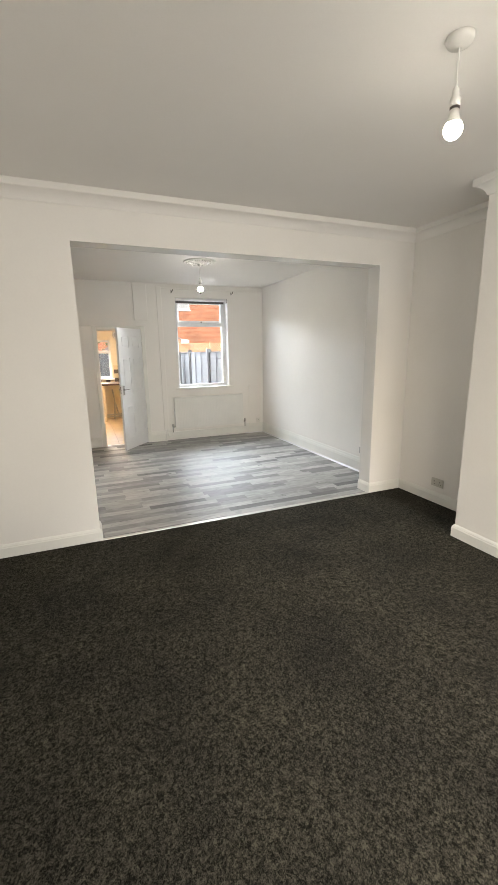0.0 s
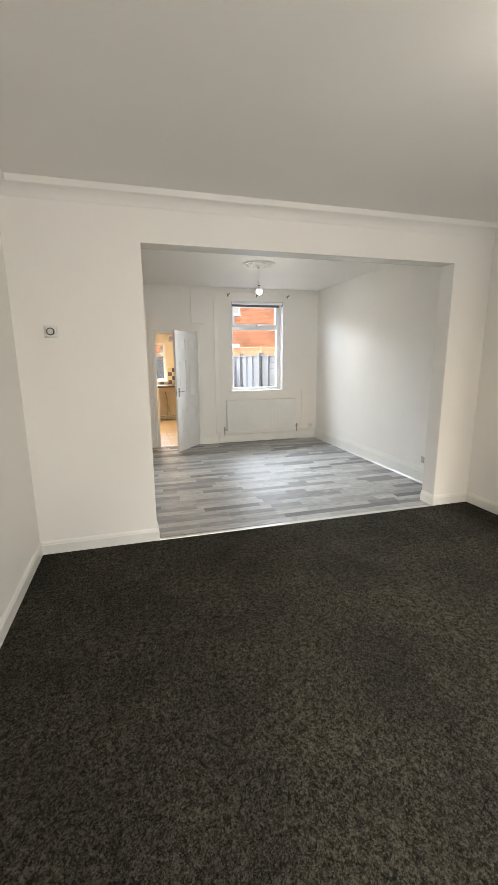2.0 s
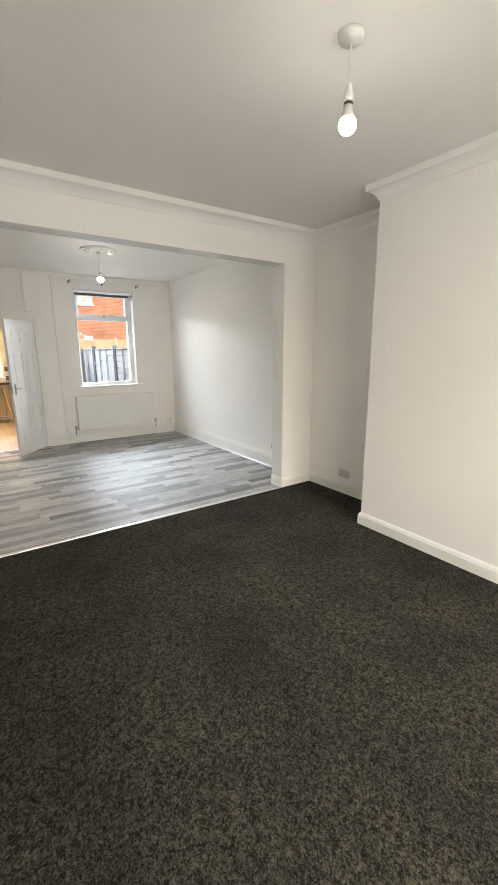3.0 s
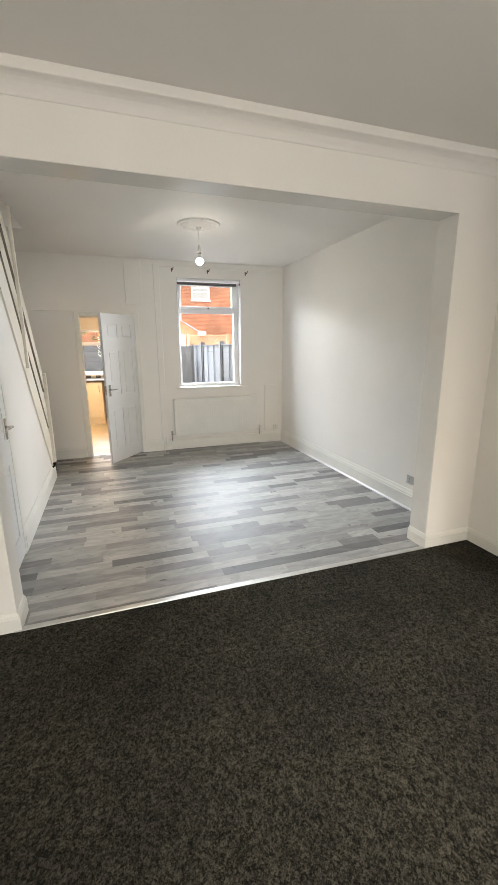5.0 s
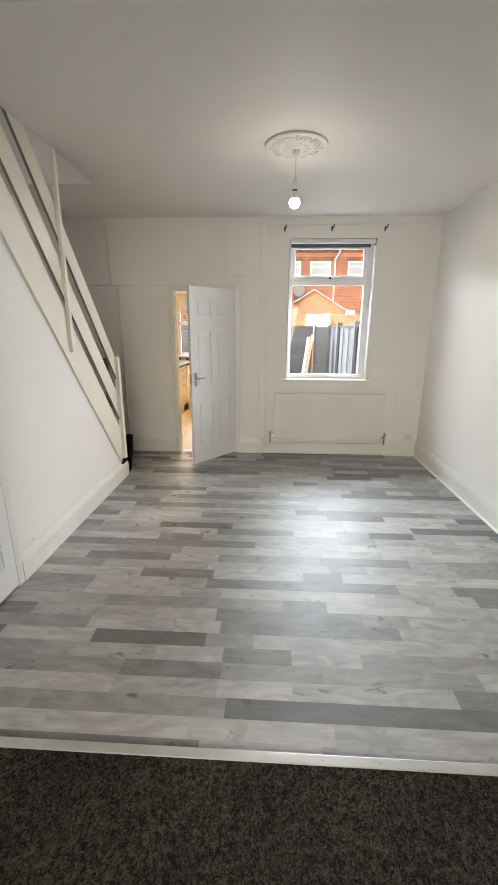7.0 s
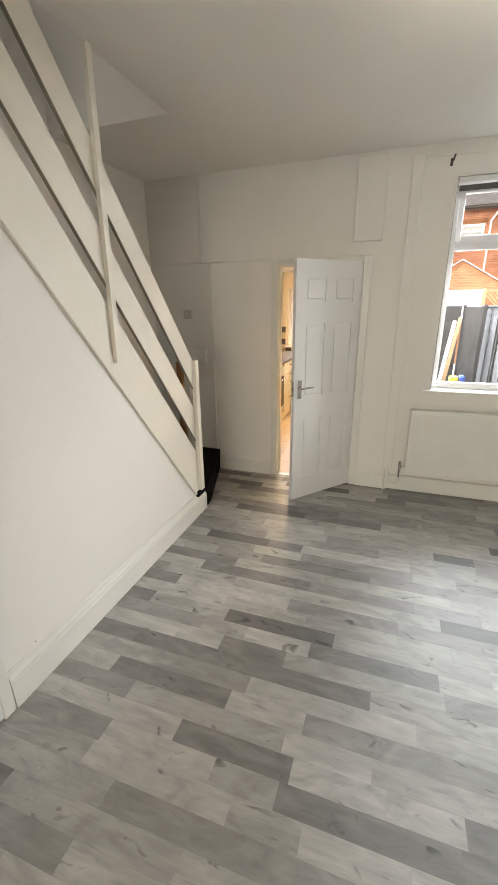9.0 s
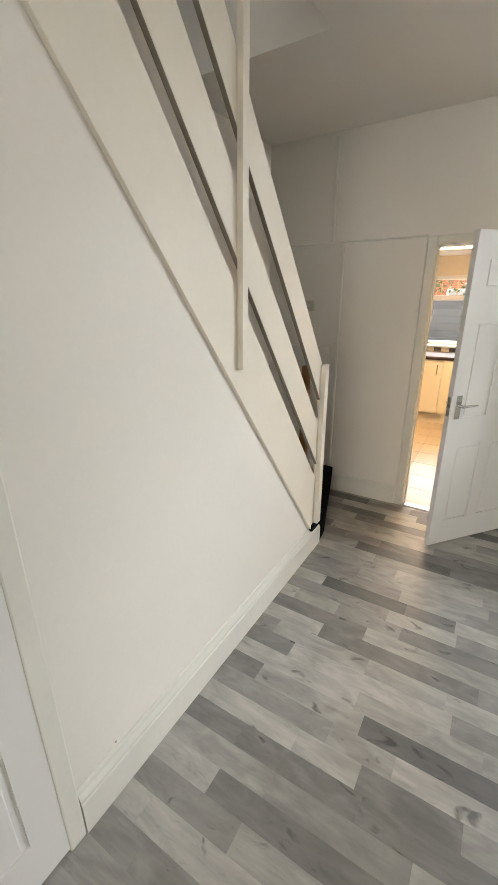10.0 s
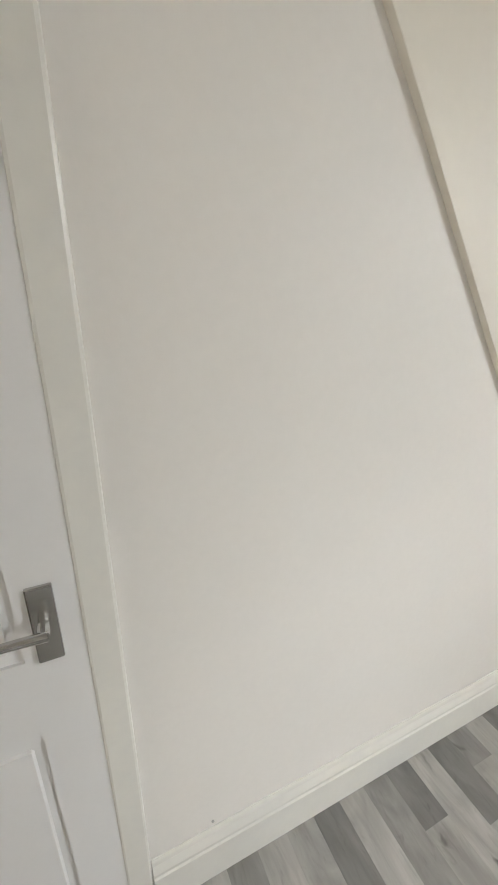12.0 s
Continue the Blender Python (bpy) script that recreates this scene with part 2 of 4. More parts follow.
TRELLIS = surface("weathered_pine_trellis", (0.55, 0.36, 0.22), 0.8, 0.2, 6, 60, 0.2)
BRICK = brick_material("red_orange_brick", (0.42, 0.155, 0.092), (0.52, 0.235, 0.14), (0.50, 0.36, 0.27))
BRICK2 = brick_material("orange_brick", (0.36, 0.17, 0.075), (0.26, 0.10, 0.05), (0.30, 0.20, 0.13))
SLATE = surface("grey_roof_slate", (0.28, 0.27, 0.28), 0.7, 0.25, 6, 40, 0.3)
STONE = surface("grey_paving", (0.32, 0.31, 0.29), 0.85, 0.2, 2, 50, 0.3)
LEAF = surface("green_leaf", (0.07, 0.12, 0.03), 0.6, 0.4, 8, 40, 0.0, rand=0.3)
WINDOW_DARK = surface("reflecting_window_pane", (0.45, 0.48, 0.50), 0.15, 0.15, 1.5, 20, 0.0)

# ---- building functions ----


def finish(name, bm, mat, parent=None, smooth=False):
    me = bpy.data.meshes.new(name)
    bmesh.ops.recalc_face_normals(bm, faces=bm.faces)
    bm.to_mesh(me)
    bm.free()
    for k in (mat if isinstance(mat, (list, tuple)) else [mat]):
        me.materials.append(k)
    if smooth:
        for f in me.polygons:
            f.use_smooth = True
    ob = new(name, me)
    ob.parent = parent
    return ob


def add_box(bm, x0, x1, y0, y1, z0, z1, bevel=0.0, segments=1):
    r = bmesh.ops.create_cube(bm, size=1.0)
    vs = r["verts"]
    for v in vs:
        v.co = Vector((x0 + (v.co.x + 0.5) * (x1 - x0), y0 + (v.co.y + 0.5) * (y1 - y0), z0 + (v.co.z + 0.5) * (z1 - z0)))
    if bevel:
        es = list({e for v in vs for e in v.link_edges})
        bmesh.ops.bevel(bm, geom=es, offset=bevel, segments=segments, affect="EDGES", profile=0.5)


def add_cyl(bm, a, b, r, r2=None, seg=16):
    a, b = Vector(a), Vector(b)
    m = Matrix.Translation((a + b) / 2) @ (b - a).to_track_quat("Z", "Y").to_matrix().to_4x4()
    bmesh.ops.create_cone(bm, cap_ends=True, segments=seg, radius1=r, radius2=r if r2 is None else r2, depth=(b - a).length, matrix=m)


def solid(name, boxes, mat, parent=None, bevel=0.0, segments=1):
    bm = bmesh.new()
    for b in boxes:
        add_box(bm, *b, bevel=bevel, segments=segments)
    return finish(name, bm, mat, parent)


def prism_x(name, polys, x0, x1, mat, parent=None, bevel=0.0):
    """Solids from outlines in the y-z plane, between x0 and x1."""
    bm = bmesh.new()
    for poly in polys:
        a = [bm.verts.new((x0, y, z)) for y, z in poly]
        b = [bm.verts.new((x1, y, z)) for y, z in poly]
        fs = [bm.faces.new(a), bm.faces.new(list(reversed(b)))]
        for i in range(len(poly)):
            j = (i + 1) % len(poly)
            fs.append(bm.faces.new((a[j], a[i], b[i], b[j])))
        if bevel:
            bmesh.ops.bevel(bm, geom=list({e for f in fs for e in f.edges}), offset=bevel, segments=2, affect="EDGES", profile=0.5)
    return finish(name, bm, mat, parent)


def sweep(name, path, profile, mat, parent=None):
    """A moulding: profile of (out from the wall, height), along a line whose left side is the room."""
    bm = bmesh.new()
    pts = [Vector(p) for p in path]
    rings = []
    for i, p in enumerate(pts):
        ns = []
        for j in (i - 1, i):
            if 0 <= j < len(pts) - 1:
                d = (pts[j + 1] - pts[j]).normalized()
                ns.append(Vector((-d.y, d.x)))
        n = ns[0] if len(ns) == 1 else (ns[0] + ns[1]) / (1 + ns[0].dot(ns[1]))
        rings.append([bm.verts.new((p.x + n.x * d, p.y + n.y * d, z)) for d, z in profile])
    k = len(profile)
    for a, b in zip(rings, rings[1:]):
        for i in range(k):
            bm.faces.new((a[i], a[(i + 1) % k], b[(i + 1) % k], b[i]))
    bm.faces.new(rings[0])
    bm.faces.new(list(reversed(rings[-1])))
    return finish(name, bm, mat, parent)


def lathe(name, profile, mat, at, parent=None, seg=40):
    bm = bmesh.new()
    rings = []
    for r, z in profile:
        rings.append([bm.verts.new((at[0] + r * math.cos(2 * math.pi * i / seg), at[1] + r * math.sin(2 * math.pi * i / seg), at[2] + z)) for i in range(seg)])
    for a, b in zip(rings, rings[1:]):
        for i in range(seg):
            bm.faces.new((a[i], a[(i + 1) % seg], b[(i + 1) % seg], b[i]))
    bm.faces.new(rings[0])
    bm.faces.new(list(reversed(rings[-1])))
    return finish(name, bm, mat, parent, smooth=True)


def structure(ob, label, category):
    return tagged(ob, label, category, kind="structure")


def thing(name, at, label, category, group=""):
    ob = new(name)
    ob.location = at
    return tagged(ob, label, category, group)


def under(ob, parent):
    """Hang a mesh built in world coordinates under a thing that stands elsewhere."""
    ob.parent = parent
    ob.matrix_parent_inverse = Matrix.Translation(parent.location).inverted()
    return ob


# ---- the rooms ----
CZ = 2.745          # ceilings
SX = 0.028          # face of the stair wall
WY = 7.495          # rear wall
RX = 3.44           # party wall
PX = -0.86          # party wall beside the stairs
AY, AY2 = 3.668, 3.85   # the wall with the wide opening
LX = -0.755         # left wall of the front room
BX, BY = 2.96, 2.488    # chimney breast
FY = -1.25          # front wall
OL, OR, OZ = 0.166, 3.012, 2.395   # the wide opening

structure(solid("floor", [(-1.0, RX + 0.1, AY - 0.012, WY + 0.14, -0.12, -0.004)], STONE), "solid sub-floor under the grey laminate", "floor")
structure(solid("carpet_floor", [(LX - 0.02, RX + 0.1, FY, AY - 0.012, -0.12, 0.004)], CARPET), "charcoal flecked fitted carpet", "carpet")

structure(solid("wall_left", [(LX - 0.2, LX, FY - 0.2, AY, 0, CZ)], WALL), "plain white painted wall", "wall")
structure(solid("wall_right", [(RX, RX + 0.2, FY - 0.2, WY + 0.28, -0.12, CZ + 0.2)], WALL), "plain white painted party wall", "wall")
structure(solid("chimney_breast", [(BX, RX, 0.75, BY, 0, CZ)], WALL, bevel=0.006, segments=2), "white painted chimney breast", "chimney breast")
structure(solid("wall_front", [(LX, 0.2, FY - 0.28, FY, 0, CZ), (2.5, RX, FY - 0.28, FY, 0, CZ), (0.2, 2.5, FY - 0.28, FY, 0, 0.75), (0.2, 2.5, FY - 0.28, FY, 2.35, CZ)], WALL), "white wall with the front window opening", "wall")
bm = bmesh.new()
outline = [(LX - 0.2, 0), (OL, 0), (OL, OZ), (OR, OZ), (OR, 0), (RX, 0), (RX, CZ), (LX - 0.2, CZ)]
fa, fb = [bm.verts.new((x, AY, z)) for x, z in outline], [bm.verts.new((x, AY2, z)) for x, z in outline]
fs = [bm.faces.new(fa), bm.faces.new(list(reversed(fb)))]
for i in range(len(outline)):
    j = (i + 1) % len(outline)
    fs.append(bm.faces.new((fa[j], fa[i], fb[i], fb[j])))
bmesh.ops.bevel(bm, geom=list(bm.edges), offset=0.0015, segments=2, affect="EDGES", profile=0.5)
structure(finish("wall_opening", bm, WALL), "white wall with a wide opening under a beam", "wall")
structure(solid("wall_rear", [
    (PX - 0.2, 0.40, WY, WY + 0.14, 0, CZ), (0.40, 1.18, WY, WY + 0.14, 1.985, CZ), (1.18, 1.42, WY, WY + 0.14, 0, CZ),
    (1.42, 1.772, WY, WY + 0.28, -0.12, CZ), (2.742, RX, WY, WY + 0.28, -0.12, CZ), (1.772, 2.742, WY, WY + 0.28, -0.12, 0.935), (1.772, 2.742, WY, WY + 0.28, 2.52, CZ)], WALL), "white rear wall with window and kitchen doorway", "wall")
structure(solid("wall_stairwell", [(PX - 0.2, PX, AY2, WY + 0.14, 0, 5.2), (0.05, 0.17, AY2 - 0.6, 6.6, CZ + 0.16, 5.2), (PX, 0.05, 6.40, 6.52, CZ + 0.16, 5.2), (PX, 0.05, AY2 - 0.72, AY2 - 0.6, CZ + 0.16, 5.2)], WALL), "white walls of the stairwell going up", "wall")
# the unseen opening is added so that sky light brightens the stairwell
structure(solid("ceiling_stairwell", [(PX - 0.2, 0.2, AY2 - 0.8, 4.3, 5.2, 5.3), (PX - 0.2, 0.2, 5.1, 6.6, 5.2, 5.3), (PX - 0.2, -0.65, 4.3, 5.1, 5.2, 5.3), (-0.1, 0.2, 4.3, 5.1, 5.2, 5.3)], CEIL), "white ceiling above the stairwell with an opening added for light", "ceiling")
structure(solid("ceiling_front", [(LX - 0.2, RX + 0.2, FY - 0.28, AY2, CZ, CZ + 0.15)], CEIL), "white painted ceiling of the front room", "ceiling")
structure(solid("ceiling_rear", [(0.048, RX, AY2, WY + 0.28, CZ, CZ + 0.155), (PX, 0.048, 6.385, WY + 0.14, CZ, CZ + 0.155)], CEIL), "white painted ceiling with the stairwell opening", "ceiling")


# stair wall under the string, with the cupboard doorway
def pitch(c, y):
    return c - 1.275 * (y - 5.7)


C_BEAD, C_STR, C_MID0, C_MID1, C_TOP0, C_TOP1 = 1.158, 1.56, 1.672, 1.92, 2.09, 2.305
DY0, DY1, DZ = 3.95, 4.622, 1.985
y_ceil = 5.7 + (C_BEAD - CZ) / 1.275
structure(prism_x("wall_stair", [
    [(DY1, 0), (6.62, 0), (6.62, 0.17), (6.50, pitch(C_BEAD, 6.50)), (DY1, pitch(C_BEAD, DY1))],
    [(AY2, DZ), (DY1, DZ), (DY1, pitch(C_BEAD, DY1)), (y_ceil, CZ), (AY2, CZ)],
    [(AY2, 0), (DY0, 0), (DY0, DZ), (AY2, DZ)]], -0.06, SX, WALL), "white boarded wall under the staircase", "wall")
structure(solid("cupboard_back", [(PX, -0.7, AY2, 5.4, 0, 1.9)], WALL), "plain wall inside the stair cupboard", "wall")

# mouldings
SK_R = [(0, 0), (0.02, 0), (0.02, 0.132), (0.0165, 0.138), (0.0165, 0.148), (0.013, 0.158), (0.008, 0.17), (0.006, 0.182), (0.003, 0.19), (0, 0.19)]
SK_F = [(0, 0), (0.017, 0), (0.017, 0.082), (0.013, 0.088), (0.013, 0.094), (0.008, 0.104), (0.003, 0.112), (0, 0.112)]
QUAD = [(0.0205, 0.0), (0.036, 0.0), (0.034, 0.008), (0.028, 0.014), (0.0205, 0.016)]
COVE = [(0, CZ - 0.115), (0.004, CZ - 0.114), (0.007, CZ - 0.109), (0.012, CZ - 0.097), (0.020, CZ - 0.083), (0.031, CZ - 0.069), (0.045, CZ - 0.058), (0.058, CZ - 0.051), (0.068, CZ - 0.048), (0.075, CZ - 0.045), (0.077, CZ - 0.038), (0.077, CZ - 0.001), (0, CZ - 0.001)]
front_left = [(OL, AY2), (OL, AY), (LX, AY), (LX, FY)]
front_right = [(BX, 0.75), (BX, BY), (RX, BY), (RX, AY), (OR, AY), (OR, AY2)]
structure(sweep("baseboard_front_left", front_left, SK_F, GLOSS), "low white moulded skirting board", "skirting")
structure(sweep("baseboard_front_right", front_right, SK_F, GLOSS), "low white moulded skirting board", "skirting")
structure(sweep("baseboard_rear_right", [(RX, AY2), (RX, WY), (3.035, WY)], SK_R, GLOSS), "tall white moulded skirting board", "skirting")
structure(sweep("baseboard_rear_mid", [(1.50, WY), (1.214, WY)], SK_R, GLOSS), "tall white moulded skirting board", "skirting")
structure(sweep("baseboard_rear_door", [(0.355, WY), (-0.20, WY)], SK_R, GLOSS), "tall white moulded skirting board", "skirting")
structure(sweep("baseboard_stair", [(SX, 6.624), (SX, DY1 + 0.054)], SK_R, GLOSS), "tall white moulded skirting board", "skirting")
structure(sweep("trim_floor_right", [(RX, AY2), (RX, WY), (3.035, WY)], QUAD, PVC), "white quadrant bead along the floor", "trim")
structure(sweep("cornice", [(BX, 0.75), (BX, BY), (RX, BY), (RX, AY), (LX, AY), (LX, FY)], COVE, CEIL), "white coved plaster cornice", "cornice")
structure(solid("baseboard_radiator", [(1.502, 3.032, WY - 0.026, WY, 0.016, 0.152)], GLOSS, bevel=0.003), "plain white skirting board under the radiator", "skirting")

structure(solid("trim_opening_lining", [(OL + 0.001, OR - 0.005, AY + 0.003, AY2 - 0.003, OZ - 0.004, OZ - 0.0005), (OR - 0.0045, OR - 0.0005, AY + 0.003, AY2 - 0.003, 0.116, OZ - 0.0045)], BEAM_GLOSS), "glossy white painted lining under the beam", "trim")

# boarding, beads and boxings on the rear wall
structure(solid("panel_boarding", [(-0.215, 0.3665, WY - 0.010, WY, 0.0, 2.028)], WALL, bevel=0.003), "white painted boarding beside the doorway", "panel")
structure(solid("trim_bead_low", [(-0.238, -0.214, WY - 0.022, WY, 0.19, 2.03)], GLOSS, bevel=0.008, segments=3), "white rounded corner bead", "trim")
structure(solid("trim_bead_high", [(-0.325, -0.30, WY - 0.020, WY, 2.045, CZ - 0.03)], GLOSS, bevel=0.008, segments=3), "white rounded corner bead", "trim")
structure(solid("trim_ledge", [(PX, 0.3665, WY - 0.013, WY, 2.03, 2.041)], GLOSS, bevel=0.003), "thin white ledge at door height", "trim")
structure(solid("panel_access", [(1.058, 1.285, WY - 0.028, WY, 2.13, CZ - 0.03)], WALL, bevel=0.004), "white boxed-in panel over the doorway", "panel")
structure(solid("panel_pipe_boxing", [(1.452, 1.535, WY - 0.022, WY, 0.19, CZ - 0.06)], WALL, bevel=0.004), "white upright pipe boxing", "panel")
structure(solid("panel_patch", [(3.13, 3.345, WY - 0.008, WY, 0.19, 0.945)], WALL, bevel=0.002), "white patch panel low on the wall", "panel")
structure(solid("trim_picture_rail", [(1.452, RX, WY - 0.012, WY, 2.655, 2.672)], WALL, bevel=0.003), "thin white rail above the window", "trim")
structure(solid("trim_kitchen_threshold", [(0.447, 1.136, WY - 0.012, WY + 0.05, 0.001, 0.008)], ALU, bevel=0.002), "aluminium strip under the kitchen doorway", "threshold")
structure(solid("trim_threshold", [(OL - 0.02, OR + 0.02, AY - 0.022, AY + 0.018, 0.002, 0.0095)], ALU, bevel=0.003, segments=2), "aluminium threshold strip between carpet and laminate", "threshold")


# ---- doors ----
def door_leaf(name, width, height, label):
    """A six-panel door, hinged on its local z axis, reaching along -x, with its two faces at y = 0 and y = 0.036."""
    root = tagged(new(name), label, "door")
    bm = bmesh.new()
    w, t, g = width, 0.036, 0.095
    mid = w / 2
    rows = [(0.18, 0.73), (0.915, 1.50), (1.665, 1.845)]
    cols = [(-w + g, -mid - 0.045), (-mid + 0.045, -g)]
    for x0, x1 in ((-w, -w + g), (-mid - 0.045, -mid + 0.045), (-g, 0)):
        add_box(bm, x0, x1, 0, t, 0, height)
    zs = [0] + [z for r in rows for z in r] + [height]
    for x0, x1 in cols:
        for z0, z1 in zip(zs[0::2], zs[1::2]):
            add_box(bm, x0, x1, 0, t, z0, z1)
        for z0, z1 in rows:
            add_box(bm, x0, x1, 0.0065, t - 0.0065, z0, z1)
            add_box(bm, x0 + 0.020, x1 - 0.020, 0.0020, t - 0.0020, z0 + 0.020, z1 - 0.020, bevel=0.0042)
    bmesh.ops.remove_doubles(bm, verts=bm.verts, dist=0.0001)
    body = finish("leaf", bm, DOOR, root)
    for side in (-1, 1):
        y = 0.0 if side < 0 else t
        bm = bmesh.new()
        x, z = -w + 0.055, 0.985
        add_box(bm, x - 0.02, x + 0.02, min(y, y + side * 0.007), max(y, y + side * 0.007), z - 0.075, z + 0.075, bevel=0.003, segments=2)
        add_cyl(bm, (x, y, z + 0.012), (x, y + side * 0.045, z + 0.012), 0.009)
        add_cyl(bm, (x - 0.006, y + side * 0.045, z + 0.012), (x + 0.062, y + side * 0.045, z + 0.014), 0.0085, 0.007)
        add_cyl(bm, (x + 0.060, y + side * 0.045, z + 0.014), (x + 0.115, y + side * 0.04, z + 0.012), 0.007, 0.005)
        tagged(finish("handle", bm, CHROME, root), "satin chrome lever handle on a plate")
    bm = bmesh.new()
    add_box(bm, -w - 0.001, -w + 0.004, 0.006, 0.03, 0.93, 1.05)
    add_box(bm, -w - 0.010, -w + 0.004, 0.012, 0.024, 0.98, 1.0)
    finish("latch", bm, CHROME, root)
    for z in (0.22, 1.72):
        bm = bmesh.new()
        add_cyl(bm, (0.004, -0.004, z - 0.04), (0.004, -0.004, z + 0.04), 0.006)
        finish("hinge", bm, CHROME, root)
    return root


kd = door_leaf("door_kitchen", 0.688, 1.968, "white six-panel interior door standing half open")
hinge, free = Vector((1.150, WY - 0.006)), Vector((0.716, 6.955))
kd.matrix_world = pose(hinge.x, hinge.y, 0.013, 0, 0, math.degrees(math.atan2(hinge.y - free.y, hinge.x - free.x)))
cd = door_leaf("door_cupboard", DY1 - DY0 - 0.008, 1.955, "closed white six-panel cupboard door under the stairs")
cd.matrix_world = pose(SX - 0.022, DY0 + 0.004, 0.018, 0, 0, -90)


def architrave(name, axis, at, a, b, top, out, label, width=0.062, depth=0.13):
    """Door casing: moulded boards on the wall face, lining and stop. axis x: the wall runs along x."""
    bm = bmesh.new()

    def put(u0, u1, v0, v1, z0, z1, bevel=0.0):
        v0, v1 = sorted((at + out * v0, at + out * v1))
        box = (u0, u1, v0, v1) if axis == "x" else (v0, v1, u0, u1)
        add_box(bm, *box, z0, z1, bevel=bevel, segments=2)

    head = min(width, 0.045)
    put(a - width, a + 0.006, 0, 0.018, 0, top + head, 0.006)
    put(b - 0.006, b + width, 0, 0.018, 0, top + head, 0.006)
    put(a + 0.006, b - 0.006, 0, 0.0176, top - 0.006, top + head, 0.006)
    put(a - 0.002, a + 0.008, -depth, -0.0005, 0, top)
    put(b - 0.022, b + 0.002, -depth, -0.0005, 0, top)
    put(a + 0.008, b - 0.022, -depth, -0.0005, top - 0.018, top + 0.002)
    put(a + 0.0081, a + 0.018, -0.075, -0.045, 0, top - 0.0181)
    put(b - 0.034, b - 0.0221, -0.075, -0.045, 0, top - 0.0181)
    return structure(finish(name, bm, GLOSS), label, "door frame")


architrave("trim_door_kitchen", "x", WY, 0.425, 1.158, 1.985, -1, "white moulded casing of the kitchen doorway", 0.058)
architrave("trim_door_cupboard", "y", SX, DY0, DY1, DZ, 1, "white moulded casing of the stair cupboard", 0.052)


# ---- staircase ----
stairs = thing("staircase", (-0.4, 5.6, 0), "white boarded staircase with sloping plank balustrade and black carpet", "staircase")


def sloped(name, c0, c1, ya, yb, x0, x1, mat, label="", bevel=0.003):
    ob = under(prism_x(name, [[(ya, pitch(c0, ya)), (yb, pitch(c0, yb)), (yb, pitch(c1, yb)), (ya, pitch(c1, ya))]], x0, x1, mat, bevel=bevel), stairs)
    return tagged(ob, label) if label else ob


FX = SX + 0.016     # face of the string board and planks
sloped("string_board", C_BEAD, C_STR, 4.25, 6.52, SX - 0.03, FX, BOARD, "wide cream-white string board", bevel=0.002)
sloped("rail", C_MID0, C_MID1, 4.6, 6.51, FX - 0.020, FX, BOARD, "wide cream-white sloping balustrade plank", bevel=0.002)
# thin dark strips painted in for the shaded undersides of both rails
sloped("rail_shade_strip", C_MID0 - 0.004, C_MID0 - 0.0006, 4.6, 6.505, FX - 0.0195, FX - 0.0015, SHADE_EDGE, "thin strip coloured dark as shade under the plank", bevel=0.0)
sloped("rail", C_TOP0, C_TOP1, 4.8, 6.51, FX - 0.020, FX, BOARD, "wide cream-white sloping balustrade plank", bevel=0.002)
sloped("rail_shade_strip", C_TOP0 - 0.004, C_TOP0 - 0.0006, 4.8, 6.505, FX - 0.0195, FX - 0.0015, SHADE_EDGE, "thin strip coloured dark as shade under the plank", bevel=0.0)
under(solid("newel", [(FX + 0.0005, FX + 0.032, 6.488, 6.540, 0.225, 1.275)], BOARD, bevel=0.003), stairs)
under(solid("newel_return", [(FX - 0.06, FX - 0.021, 6.512, 6.560, 0.225, 1.24)], BOARD, bevel=0.003), stairs)
under(prism_x("post", [[(5.605, 1.375), (5.643, 1.375), (5.678, CZ - 0.001), (5.640, CZ - 0.001)]], FX + 0.0005, FX + 0.026, BOARD, bevel=0.002), stairs)
tagged(under(solid("bare_post", [(SX - 0.078, SX - 0.034, 6.425, 6.46, 0.2, 1.27)], PINE, bevel=0.002), stairs), "bare pine post behind the newel")
bm = bmesh.new()
rise, going = 0.2, 0.157
for i in range(14):
    y1 = 6.60 - i * going
    z1 = 0.40 + i * rise
    add_box(bm, PX + 0.005, SX - 0.032, y1 - going - 0.02, y1 + 0.012, z1 - 0.06, z1, bevel=0.012, segments=2)
    add_box(bm, PX + 0.005, SX - 0.032, y1 - going - 0.03, y1 - going - 0.006, z1 - 0.03, z1 + rise - 0.05)
tagged(under(finish("tread", bm, BLACK_CARPET), stairs), "black carpeted treads and risers")
# bottom winder step, its front running slantwise to the rear wall
bm = bmesh.new()
foot = [(PX + 0.005, 6.60), (SX - 0.012, 6.585), (SX + 0.020, 6.63), (SX + 0.006, 6.74), (-0.195, WY - 0.025), (PX + 0.005, WY - 0.005)]
lo = [bm.verts.new((x, y, 0.001)) for x, y in foot]
hi = [bm.verts.new((x + (0.012 if 0 < i < 5 else 0), y, 0.225)) for i, (x, y) in enumerate(foot)]
bm.faces.new(lo)
bm.faces.new(hi)
for i in range(len(foot)):
    j = (i + 1) % len(foot)
    bm.faces.new((lo[i], lo[j], hi[j], hi[i]))
bmesh.ops.bevel(bm, geom=list(bm.edges), offset=0.014, segments=3, affect="EDGES", profile=0.5)
tagged(under(finish("bottom_step", bm, BLACK_CARPET), stairs), "black carpet wrapped over the bottom step")
bm = bmesh.new()
add_box(bm, SX - 0.02, FX + 0.012, 6.46, 6.60, 0.165, 0.222, bevel=0.012, segments=2)
under(finish("carpet_end", bm, BLACK_CARPET), stairs)

